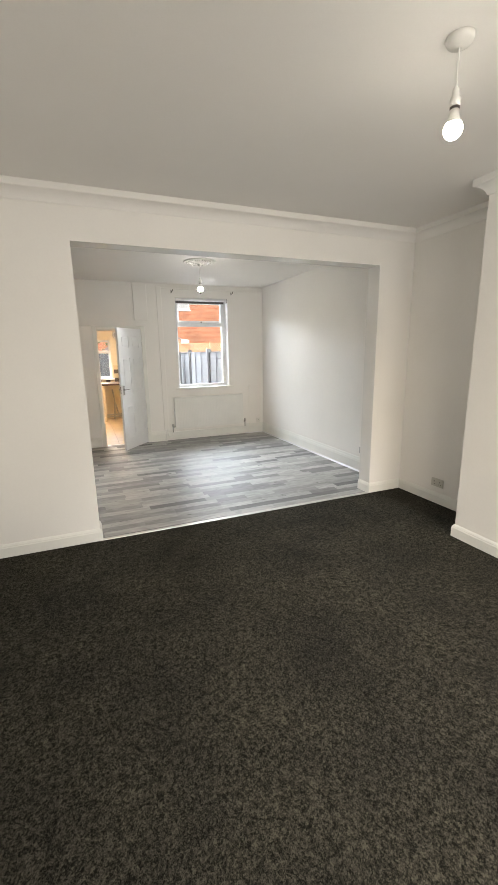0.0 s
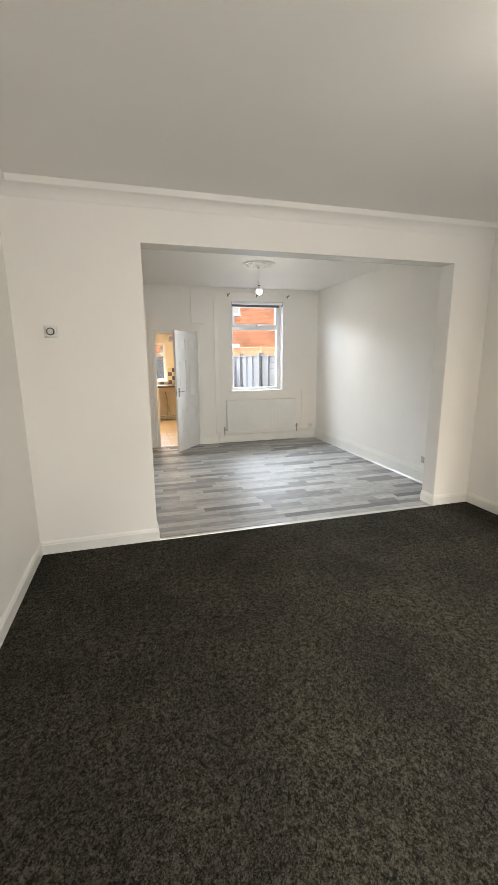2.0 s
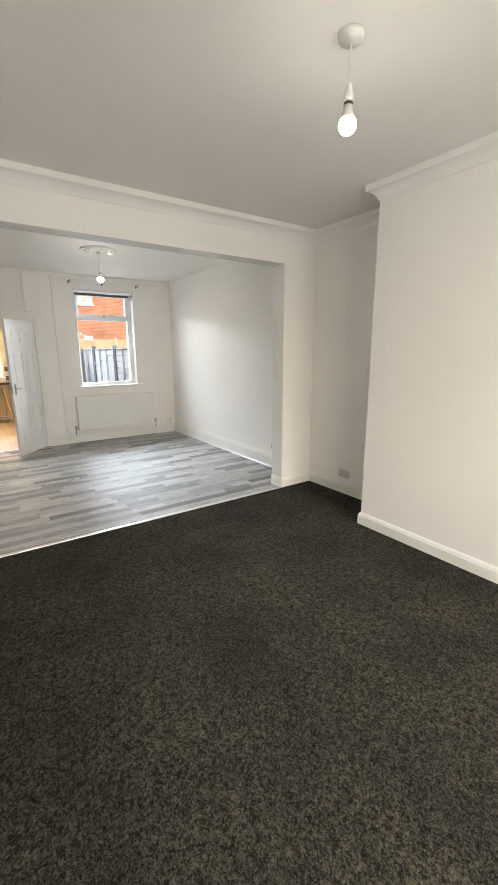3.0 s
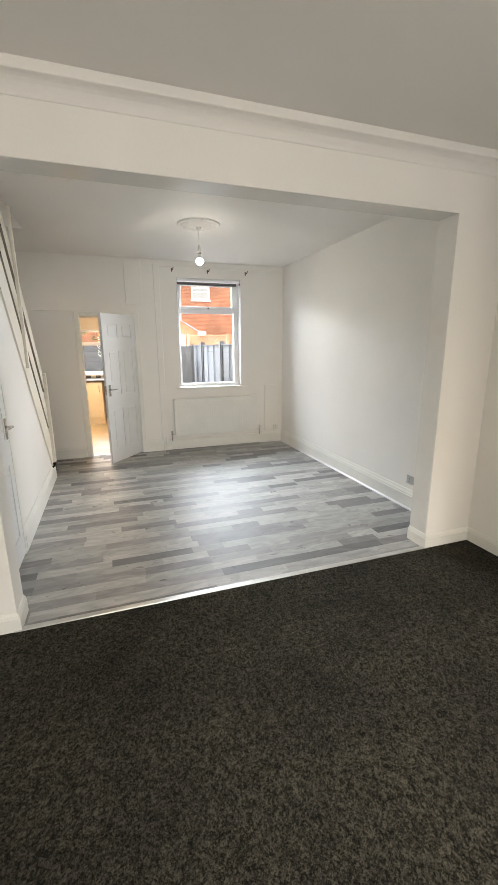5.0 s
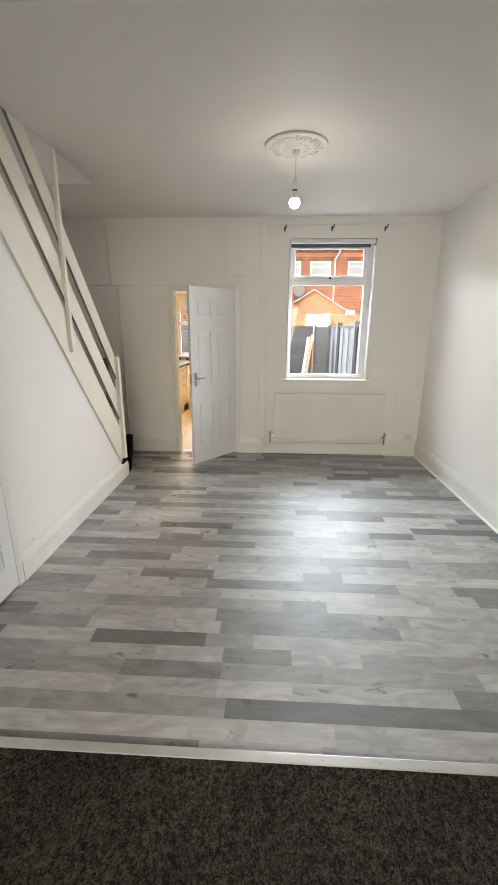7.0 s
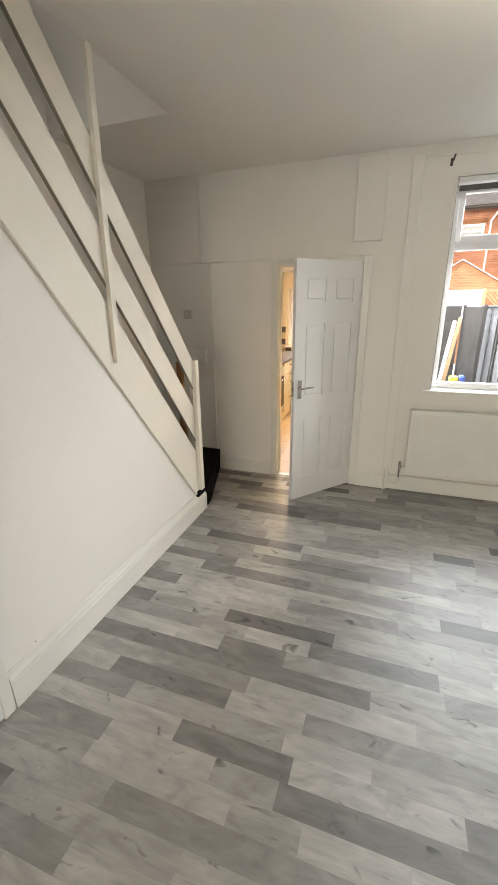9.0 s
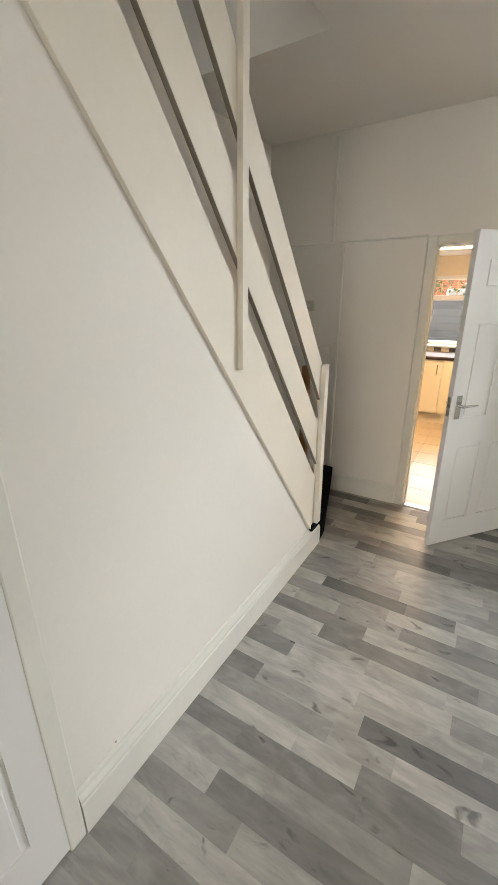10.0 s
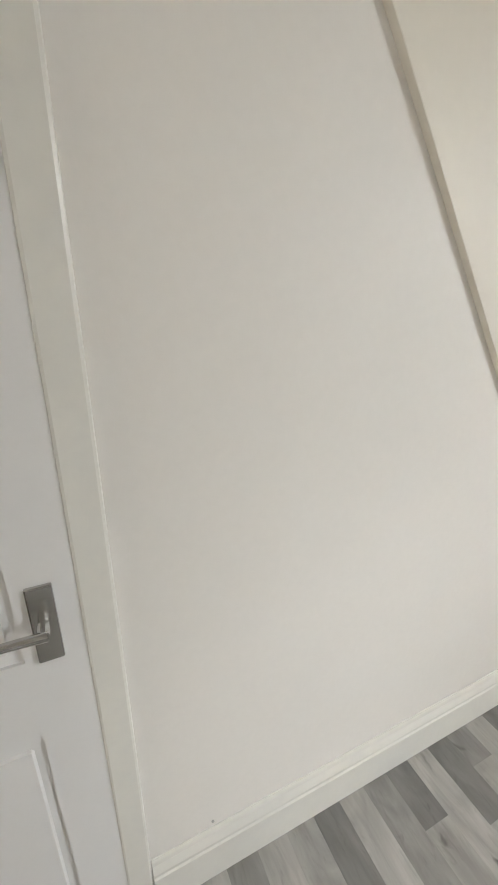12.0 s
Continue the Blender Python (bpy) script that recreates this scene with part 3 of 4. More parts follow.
# ---- window of the rear room ----
win = structure(new("window_1"), "white plastic casement window over a fixed pane", "window")
wx0, wx1, wz0, wz1, wy0, wy1 = 1.774, 2.740, 0.955, 2.518, 7.615, 7.680
bar = 2.075
bm = bmesh.new()
f = 0.05
for b in ((wx0, wx0 + f, wz0, wz1), (wx1 - f - 0.03, wx1, wz0, wz1), (wx0 + f, wx1 - f - 0.03, wz0, wz0 + f), (wx0 + f, wx1 - f - 0.03, wz1 - 0.055, wz1), (wx0 + f, wx1 - f - 0.03, bar - 0.035, bar + 0.035)):
    add_box(bm, b[0], b[1], wy0, wy1, b[2], b[3], bevel=0.004, segments=2)
finish("frame", bm, PVC, win)
bm = bmesh.new()
sx0, sx1, sz0, sz1, s = wx0 + f - 0.012, wx1 - f - 0.018, bar + 0.025, wz1 - 0.048, 0.042
for b in ((sx0, sx0 + s, sz0, sz1), (sx1 - s, sx1, sz0, sz1), (sx0 + s, sx1 - s, sz0, sz0 + s), (sx0 + s, sx1 - s, sz1 - s, sz1)):
    add_box(bm, b[0], b[1], wy0 - 0.016, wy0 + 0.03, b[2], b[3], bevel=0.005, segments=2)
finish("sash", bm, PVC, win)
bm = bmesh.new()
hx = (sx0 + sx1) / 2 + 0.02
add_box(bm, hx - 0.035, hx + 0.035, wy0 - 0.026, wy0 - 0.0165, sz0 + 0.008, sz0 + 0.03, bevel=0.003)
add_cyl(bm, (hx - 0.03, wy0 - 0.034, sz0 + 0.02), (hx + 0.09, wy0 - 0.036, sz0 + 0.012), 0.008)
tagged(finish("handle", bm, PLASTIC, win), "white window catch")
solid("pivot", [(hx - 0.02, hx + 0.005, wy0 - 0.048, wy0 - 0.0265, sz0 + 0.006, sz0 + 0.028)], DARK, win, bevel=0.003)
for z0, z1, y in ((wz0 + f - 0.01, bar - 0.028, 7.64), (sz0 + s - 0.008, sz1 - s + 0.008, 7.632)):
    g = finish("pane", bmesh.new(), GLASS, win)
    gb = bmesh.new()
    add_box(gb, wx0 + f - 0.008, wx1 - f - 0.024, y, y + 0.004, z0, z1)
    gb.to_mesh(g.data)
    gb.free()
    g.visible_shadow = False
bm = bmesh.new()
add_box(bm, wx0 - 0.062, wx1 + 0.085, WY - 0.032, WY - 0.0005, 0.937, 0.955, bevel=0.005, segments=2)
add_box(bm, wx0 - 0.001, wx1 + 0.001, WY - 0.001, wy0 + 0.002, 0.936, 0.9555)
finish("sill", bm, GLOSS, win)
bm = bmesh.new()
add_box(bm, wx0 + 0.001, wx0 + 0.006, WY + 0.002, wy0, 0.956, 2.515)
add_box(bm, wx1 - 0.006, wx1 - 0.001, WY + 0.002, wy0, 0.956, 2.515)
finish("reveal_lining", bm, PVC, win)
bm = bmesh.new()
add_box(bm, wx1 - 0.075, wx1 - 0.03, wy0 - 0.018, wy0 - 0.001, 1.03, 1.13, bevel=0.004)
finish("vent_catch", bm, PLASTIC, win)

blind = thing("roller_blind", (2.255, 7.52, 2.49), "white roller blind cassette with rolled dark fabric", "blind")
bm = bmesh.new()
add_cyl(bm, (wx0 + 0.008, WY + 0.03, 2.492), (wx1 - 0.012, WY + 0.03, 2.492), 0.024, seg=20)
add_box(bm, wx0 + 0.004, wx1 - 0.008, WY + 0.006, WY + 0.02, 2.478, 2.516, bevel=0.004)
under(finish("cassette", bm, PVC), blind)
under(solid("fabric", [(wx0 + 0.02, wx1 - 0.055, WY + 0.050, WY + 0.054, 2.435, 2.50)], FABRIC), blind)
for x0, x1 in ((wx0 + 0.001, wx0 + 0.008), (wx1 - 0.012, wx1 - 0.002)):
    under(solid("bracket", [(x0, x1, WY + 0.004, WY + 0.06, 2.45, 2.518)], DARK), blind)


def pole_bracket(x):
    root = thing("curtain_bracket", (x, WY, 2.63), "dark bronze curtain pole bracket with no pole", "bracket", "curtain pole brackets")
    bm = bmesh.new()
    add_box(bm, x - 0.008, x + 0.008, WY - 0.006, WY, 2.590, 2.640, bevel=0.003)
    add_cyl(bm, (x, WY - 0.004, 2.605), (x + 0.004, WY - 0.060, 2.614), 0.0045)
    add_cyl(bm, (x + 0.004, WY - 0.058, 2.608), (x + 0.016, WY - 0.066, 2.646), 0.006)
    under(finish("arm", bm, DARK), root)


for x in (1.715, 2.235, 2.815):
    pole_bracket(x)

# ---- radiator ----
rad = thing("radiator", (2.3, 7.42, 0.2), "white ribbed panel radiator under the window", "radiator")
r0, r1, rz0, rz1, ry = 1.642, 2.972, 0.222, 0.792, 7.385
bm = bmesh.new()
n = 44
for i in range(n):
    x = r0 + 0.02 + (r1 - r0 - 0.04) * (i + 0.5) / n
    hw = (r1 - r0 - 0.04) / n * 0.34
    add_box(bm, x - hw, x + hw, ry - 0.0012, ry + 0.010, rz0 + 0.045, rz1 - 0.045, bevel=0.0011)
add_box(bm, r0, r1, ry, ry + 0.016, rz0, rz1, bevel=0.006, segments=2)
under(finish("front_panel", bm, RADIATOR), rad)
under(solid("top_grille", [(r0, r1, ry + 0.0165, ry + 0.075, rz1 - 0.016, rz1 - 0.002)] + [(r0, r0 + 0.004, ry + 0.0165, ry + 0.078, rz0 + 0.02, rz1 - 0.018), (r1 - 0.004, r1, ry + 0.0165, ry + 0.078, rz0 + 0.02, rz1 - 0.018)], RADIATOR, bevel=0.002), rad)
under(solid("back_panel", [(r0 + 0.01, r1 - 0.01, ry + 0.079, ry + 0.092, rz0, rz1 - 0.02)], RADIATOR, bevel=0.004), rad)
for x, d in ((r0, -1), (r1, 1)):
    bm = bmesh.new()
    add_cyl(bm, (x - d * 0.02, ry + 0.045, rz0 + 0.03), (x + d * 0.045, ry + 0.045, rz0 + 0.03), 0.008)
    add_cyl(bm, (x + d * 0.045, ry + 0.045, 0.155), (x + d * 0.045, ry + 0.045, rz0 + 0.06), 0.0085)
    add_cyl(bm, (x + d * 0.045, ry + 0.045, rz0 + 0.03), (x + d * 0.045, ry + 0.045, rz0 + 0.085), 0.014, 0.012)
    under(finish("valve", bm, CHROME), rad)
bm = bmesh.new()
px0, px1, vx = 1.474, 1.508, r0 - 0.045
add_cyl(bm, (px0, WY - 0.045, 0.002), (px0, WY - 0.045, 0.215), 0.0078)
bend = [Vector((px1, WY - 0.050, 0.215))] + [Vector(((px1 + vx) / 2 - (vx - px1) / 2 * math.cos(a), WY - 0.050 - 0.010 * a / math.pi, 0.128 - 0.044 * math.sin(a))) for a in [math.pi * i / 8 for i in range(9)]] + [Vector((vx, ry + 0.045, 0.162))]
for p0, p1 in zip(bend, bend[1:]):
    add_cyl(bm, p0, p1 + (p1 - p0) * 0.06, 0.0078, seg=12)
under(finish("pipe", bm, RADIATOR), rad)
for x in (r0 + 0.2, r1 - 0.23):
    under(solid("wall_bracket", [(x, x + 0.03, ry + 0.0915, WY, 0.4, 0.7)], RADIATOR), rad)


# ---- pendant lamps and ceiling roses ----
def pendant(x, y, zb, cup, mat, label):
    root = thing("pendant_lamp", (x, y, CZ), label, "pendant lamp", "bare-bulb pendant lamps")
    top = CZ - (0.030 if cup < 0.05 else 0.0)
    under(lathe("rose_cup", [(cup, 0.0), (cup, -0.012), (cup * 0.88, -0.024), (cup * 0.38, -0.030), (0.006, -0.034)], PLASTIC, (x, y, top)), root)
    bm = bmesh.new()
    add_cyl(bm, (x, y, zb + 0.125), (x, y, top - 0.03), 0.0035, seg=8)
    under(finish("flex", bm, PLASTIC), root)
    under(lathe("lampholder", [(0.006, 0.150), (0.013, 0.138), (0.015, 0.112), (0.021, 0.106), (0.021, 0.082), (0.017, 0.080)], PLASTIC, (x, y, zb)), root)
    tagged(under(lathe("collar", [(0.0165, 0.0795), (0.0185, 0.078), (0.0185, 0.071), (0.0165, 0.0695)], DARK, (x, y, zb)), root), "dark collar ring above the bulb")
    under(lathe("bulb_base", [(0.017, 0.069), (0.019, 0.05), (0.024, 0.033), (0.0300, 0.0205)], PLASTIC, (x, y, zb)), root)
    prof = [(0.001, -0.0362)] + [(0.036 * math.cos(a), 0.036 * math.sin(a)) for a in [radians(d) for d in range(-75, 31, 15)]] + [(0.0302, 0.0195)]
    under(lathe("bulb", prof, mat, (x, y, zb), seg=32), root)


pendant(1.640, 1.612, 2.432, 0.052, BULB, "lit bare bulb on a short white flex")
pendant(1.728, 5.700, 2.402, 0.026, REAR_BULB, "lit bare bulb hanging from an ornate rose")

rose = thing("ceiling_rose", (1.728, 5.700, CZ), "ornate white plaster ceiling rose with leaf relief", "ceiling rose")
under(lathe("disc", [(0.212, 0.0), (0.212, -0.010), (0.204, -0.016), (0.194, -0.010), (0.186, -0.012), (0.12, -0.018), (0.105, -0.026), (0.09, -0.018), (0.06, -0.022), (0.05, -0.030), (0.001, -0.0305)], CEIL, (1.728, 5.700, CZ - 0.0005), seg=64), rose)
bm = bmesh.new()


def petal(angle, r, turn, length, width, height):
    m = Matrix.Translation((1.728 + r * math.cos(angle), 5.700 + r * math.sin(angle), CZ - 0.014)) @ pose(0, 0, 0, 0, 0, math.degrees(angle) + turn) @ Matrix.Diagonal((length, width, height, 1))
    bmesh.ops.create_icosphere(bm, subdivisions=2, radius=1.0, matrix=m)


for i in range(8):
    a = 2 * math.pi * i / 8
    petal(a, 0.150, 0, 0.036, 0.012, 0.012)
    petal(a + 0.17, 0.146, 38, 0.030, 0.010, 0.010)
    petal(a - 0.17, 0.146, -38, 0.030, 0.010, 0.010)
    petal(a + 0.393, 0.162, 90, 0.026, 0.009, 0.009)
    petal(a + 0.393, 0.128, 0, 0.018, 0.010, 0.009)
for i in range(10):
    petal(2 * math.pi * i / 10, 0.078, 0, 0.017, 0.011, 0.011)
under(finish("leaf_relief", bm, CEIL, smooth=True), rose)


# ---- sockets, switches and small fittings ----
def plate(name, box, facing, mat, label, category, marks=()):
    root = thing(name, ((box[0] + box[1]) / 2, (box[2] + box[3]) / 2, box[4]), label, category)
    under(solid("face_plate", [box], mat, bevel=0.004, segments=2), root)
    for k in marks:
        under(solid("switch_mark", [k], DARK if name == "socket" else PLASTIC, bevel=0.001), root)


def double_socket(x, y, z, mat, label):
    """On a wall that faces -x."""
    m = []
    for d in (-0.036, 0.036):
        m += [(x - 0.0135, x - 0.011, y + d - 0.004, y + d + 0.004, z + 0.004, z + 0.016)]
        m += [(x - 0.0135, x - 0.011, y + d + k - 0.004, y + d + k + 0.004, z - 0.02, z - 0.014) for k in (-0.011, 0.011)]
    plate("socket", (x - 0.0125, x - 0.0005, y - 0.074, y + 0.074, z - 0.043, z + 0.043), "x", mat, label, "socket", m)


double_socket(RX, 3.125, 0.222, SOCKET, "white double power socket above the skirting")
double_socket(RX, 4.335, 0.290, GREY_PLASTIC, "grey metal double power socket above the skirting")
plate("socket", (3.28, 3.365, WY - 0.022, WY - 0.0085, 0.205, 0.29), "y", PLASTIC, "white single socket low on the rear wall", "socket", [(3.318, 3.326, WY - 0.024, WY - 0.0215, 0.25, 0.262)])
plate("light_switch", (-0.53, -0.445, WY - 0.012, WY - 0.0005, 1.54, 1.625), "y", SOCKET, "white light switch beside the stairs", "switch", [(-0.495, -0.48, WY - 0.016, WY - 0.0115, 1.572, 1.593)])
plate("meter_box", (-0.75, -0.285, WY - 0.07, WY - 0.0005, 1.10, 1.265), "y", PLASTIC, "white boxed trunking on the stair wall", "box")
stat = thing("thermostat", (-0.505, AY, 1.742), "white round-dial thermostat on the wall", "thermostat")
under(solid("base_plate", [(-0.553, -0.457, AY - 0.008, AY - 0.0005, 1.699, 1.786)], PLASTIC, bevel=0.003, segments=2), stat)
under(solid("housing", [(-0.545, -0.465, AY - 0.034, AY - 0.0075, 1.702, 1.783)], PLASTIC, bevel=0.006, segments=2), stat)
bm = bmesh.new()
add_cyl(bm, (-0.505, AY - 0.033, 1.742), (-0.505, AY - 0.042, 1.742), 0.028, 0.0265, 28)
under(finish("dial", bm, DARK), stat)
bm = bmesh.new()
add_cyl(bm, (-0.505, AY - 0.0415, 1.742), (-0.505, AY - 0.050, 1.742), 0.0205, 0.019, 24)
under(finish("dial_cap", bm, SOCKET), stat)
bm = bmesh.new()
add_cyl(bm, (SX - 0.002, 4.838, 0.211), (SX + 0.003, 4.838, 0.211), 0.0045, 0.0035, 10)
tagged(finish("nail_head", bm, GREY_PLASTIC), "grey nail head just above the skirting", "nail")

# ---- kitchen beyond the doorway ----
KX0, KX1, KY0, KY1, KZ = -0.62, 1.30, WY + 0.14, 10.72, 2.17
structure(solid("kitchen_wall_left", [(KX0 - 0.12, KX0, KY0, KY1 + 0.25, 0, KZ)], KWALL), "cream painted kitchen wall", "wall")
structure(solid("kitchen_wall_right", [(KX1, KX1 + 0.12, KY0, KY1 + 0.25, -0.12, KZ + 0.3)], KWALL), "cream painted kitchen wall", "wall")
kw0, kw1, kz0, kz1 = -0.28, 0.845, 1.00, 1.92
structure(solid("kitchen_wall_end", [(KX0, kw0, KY1, KY1 + 0.25, -0.12, KZ), (kw1, KX1, KY1, KY1 + 0.25, -0.12, KZ), (kw0, kw1, KY1, KY1 + 0.25, -0.12, kz0), (kw0, kw1, KY1, KY1 + 0.25, kz1, KZ)], KWALL), "cream kitchen wall with a window", "wall")
structure(solid("kitchen_ceiling", [(KX0 - 0.12, KX1 + 0.12, KY0, KY1 + 0.25, KZ, KZ + 0.12)], CEIL), "white kitchen ceiling", "ceiling")
kfloor = structure(solid("kitchen_floor", [(KX0, KX1, WY + 0.0, KY1, -0.12, -0.006)], STONE), "beige tiled kitchen floor", "floor")
kwin = structure(new("window_2"), "white kitchen window with a top light", "window")
bm = bmesh.new()
for b in ((kw0, kw0 + 0.05, kz0, kz1), (kw1 - 0.05, kw1, kz0, kz1), (kw0 + 0.05, kw1 - 0.05, kz0, kz0 + 0.05), (kw0 + 0.05, kw1 - 0.05, kz1 - 0.05, kz1), (kw0 + 0.05, kw1 - 0.05, 1.60, 1.67)):
    add_box(bm, b[0], b[1], KY1 + 0.08, KY1 + 0.14, b[2], b[3], bevel=0.004)
finish("frame", bm, PVC, kwin)
g = solid("pane", [(kw0 + 0.04, kw1 - 0.04, KY1 + 0.10, KY1 + 0.104, kz0 + 0.04, 1.61), (kw0 + 0.04, kw1 - 0.04, KY1 + 0.10, KY1 + 0.104, 1.66, kz1 - 0.04)], GLASS, kwin)
g.visible_shadow = False
solid("sill", [(kw0 - 0.04, kw1 + 0.04, KY1 - 0.06, KY1 + 0.08, kz0 - 0.03, kz0 - 0.001)], PVC, kwin, bevel=0.004)


def base_unit(name, x0, x1, y0, y1, face, fronts, label):
    """A kitchen base unit with its doors or drawers on the face named, on a plinth."""
    root = thing(name, ((x0 + x1) / 2, (y0 + y1) / 2, 0), label, "kitchen unit", "kitchen base units")
    under(solid("carcass", [(x0, x1, y0, y1, 0.14, 0.87)], CREAM), root)
    if face == "x":
        under(solid("plinth", [(x0, x1 - 0.05, y0, y1, 0.0, 0.138)], KWALL), root)
        for z0, z1 in fronts:
            under(solid("drawer_front", [(x1 + 0.0005, x1 + 0.019, y0 + 0.003, y1 - 0.003, z0, z1)], CREAM, bevel=0.003), root)
            under(solid("handle", [(x1 + 0.0195, x1 + 0.04, (y0 + y1) / 2 - 0.07, (y0 + y1) / 2 + 0.07, z1 - 0.06, z1 - 0.048)], CHROME, bevel=0.003), root)
    else:
        under(solid("plinth", [(x0, x1, y0 + 0.05, y1, 0.0, 0.138)], KWALL), root)
        for z0, z1 in fronts:
            under(solid("cabinet_door", [(x0 + 0.003, x1 - 0.003, y0 - 0.019, y0 - 0.0005, z0, z1)], CREAM, bevel=0.003), root)
            under(solid("handle", [((x0 + x1) / 2 + 0.08, (x0 + x1) / 2 + 0.092, y0 - 0.04, y0 - 0.0195, z1 - 0.2, z1 - 0.06)], CHROME, bevel=0.003), root)


EF = 10.12
base_unit("kitchen_unit", 0.0, 0.30, EF, KY1, "y", [(0.15, 0.865)], "cream kitchen base unit under the window")
base_unit("kitchen_unit", 0.30, 0.60, EF, KY1, "y", [(0.15, 0.865)], "cream kitchen base unit under the window")
base_unit("kitchen_unit", KX0, -0.02, 9.42, EF - 0.001, "x", [(0.15, 0.38), (0.385, 0.60), (0.605, 0.73), (0.735, 0.865)], "cream kitchen drawer unit beside the oven")
base_unit("kitchen_unit", KX0, -0.02, 8.2, 8.80, "x", [(0.15, 0.865)], "cream kitchen base unit beside the oven")
oven = thing("oven", (-0.3, 9.1, 0.14), "built-in oven with black glass door in cream units", "oven")
under(solid("body", [(KX0, -0.02, 8.803, 9.417, 0.0, 0.868)], CREAM), oven)
under(solid("glass_door", [(-0.0195, 0.004, 8.82, 9.40, 0.27, 0.70)], BLACK_GLASS, bevel=0.004), oven)
under(solid("control_panel", [(-0.0195, 0.004, 8.82, 9.40, 0.71, 0.83)], ALU, bevel=0.003), oven)
under(solid("handle", [(0.0045, 0.04, 8.87, 9.35, 0.66, 0.68)], CHROME, bevel=0.004), oven)
worktop = thing("worktop", (0.0, 10.0, 0.87), "dark brown kitchen worktop on the base units", "worktop")
under(solid("slab", [(KX0, 0.02, 8.2, EF - 0.04, 0.8705, 0.91), (KX0, 1.28, EF - 0.04, KY1, 0.8705, 0.91)], WORKTOP, bevel=0.004), worktop)
micro = thing("microwave", (-0.35, 8.75, 0.911), "small dark kitchen appliance on the worktop", "appliance")
under(solid("case", [(-0.5, -0.12, 8.9, 9.2, 0.911, 1.13)], DARK, bevel=0.01), micro)
hose = thing("waste_pipe", (0.82, 10.5, 0), "grey waste hose hanging under the worktop", "pipe")
bm = bmesh.new()
for a, b in (((0.80, 10.60, 0.0), (0.83, 10.60, 0.5)), ((0.83, 10.60, 0.5), (0.79, 10.58, 0.74)), ((0.83, 10.56, 0.42), (0.92, 10.55, 0.06)), ((0.62, 10.6, 0.07), (1.24, 10.6, 0.07)), ((0.62, 10.6, 0.12), (1.24, 10.6, 0.12))):
    add_cyl(bm, a, b, 0.018, seg=10)
under(finish("tube", bm, GREY_PLASTIC), hose)
splash = structure(solid("kitchen_splashback", [(KX0, kw0 - 0.05, KY1 - 0.006, KY1, 0.911, 1.4), (kw1 + 0.05, KX1, KY1 - 0.006, KY1, 0.911, 1.4), (kw0 - 0.05, kw1 + 0.05, KY1 - 0.006, KY1, 0.911, 0.995)], KWALL), "chequered dark and cream wall tiles", "splashback")
fan = thing("extractor_fan", (1.0, KY1, 2.03), "round white wall extractor fan", "fan")
bm = bmesh.new()
add_cyl(bm, (1.0, KY1, 2.03), (1.0, KY1 - 0.04, 2.03), 0.085, 0.078, 28)
under(finish("housing", bm, PLASTIC), fan)
bm = bmesh.new()
add_cyl(bm, (1.0, KY1 - 0.0405, 2.03), (1.0, KY1 - 0.046, 2.03), 0.055, 0.05, 28)
under(finish("grille", bm, GREY_PLASTIC), fan)
kl = thing("kitchen_light", (0.37, 8.95, KZ), "warm flat panel light on the kitchen ceiling", "ceiling light")
under(solid("base", [(0.06, 0.68, 8.64, 9.26, KZ - 0.045, KZ)], PVC, bevel=0.004), kl)
under(solid("diffuser", [(0.08, 0.66, 8.66, 9.24, KZ - 0.062, KZ - 0.0455)], KLAMP, bevel=0.006, segments=2), kl)

# ---- yard and houses behind ----
structure(solid("ground", [(-400, 400, KY0 + 0.3, 900, -0.3, -0.17), (-400, 400, -300, FY - 0.5, -0.3, -0.17), (-400, PX - 0.3, FY - 0.5, KY0 + 0.3, -0.3, -0.17), (RX + 0.4, 400, FY - 0.5, KY0 + 0.3, -0.3, -0.17)], STONE), "grey paved yard and ground beyond", "ground")


def fence_panel(length, height):
    """Lapped boards with upright battens and one post, built along x from 0."""
    root = tagged(new("fence_panel"), "dark grey stained lapped-board fence panel with post", "fence", "yard fence panels")
    nb = 13
    step = height / nb
    data = None
    for i in range(nb):
        if data is None:
            bm = bmesh.new()
            add_box(bm, 0, length - 0.08, -0.008, 0.008, 0, step * 1.12, bevel=0.003)
            ob = finish("board", bm, FENCE, root)
            data = ob.data
        else:
            ob = new("board", data)
            ob.parent = root
        ob.matrix_basis = pose(0, 0.0, i * step, -6, random.uniform(-0.25, 0.25), 0)
    for x in (0.02, length * 0.31, length * 0.62, length - 0.12):
        solid("batten", [(x, x + 0.04, -0.034, -0.02, 0.0, height)], FENCE, root)
    solid("post", [(length - 0.08, length + 0.02, -0.06, 0.05, -0.02, height + 0.10)], FENCE, root)
    solid("capping", [(0, length - 0.08, -0.03, 0.03, height + 0.012, height + 0.03)], FENCE, root)
    return root


GZ = -0.17
fp = fence_panel(1.9, 1.74)
fp.matrix_world = pose(3.12, 10.0, GZ, 0, 0, -90)
for k in (1, 2):
    copy_thing(fp, pose(3.12, 10.0 + 1.9 * k, GZ, 0, 0, -90))
for k in (0, 1, 2):
    copy_thing(fp, pose(2.63 - 1.9 * k, 12.95, GZ, 0, 0, 180))
gate = thing("garden_gate", (2.85, 12.9, GZ), "plain dark grey yard gate between the fences", "gate")
under(solid("leaf", [(2.67, 3.04, 12.90, 12.94, GZ, 1.58)], GATE, bevel=0.004), gate)
under(solid("frame", [(2.655, 2.70, 12.87, 12.899, GZ, 1.62)], FENCE), gate)
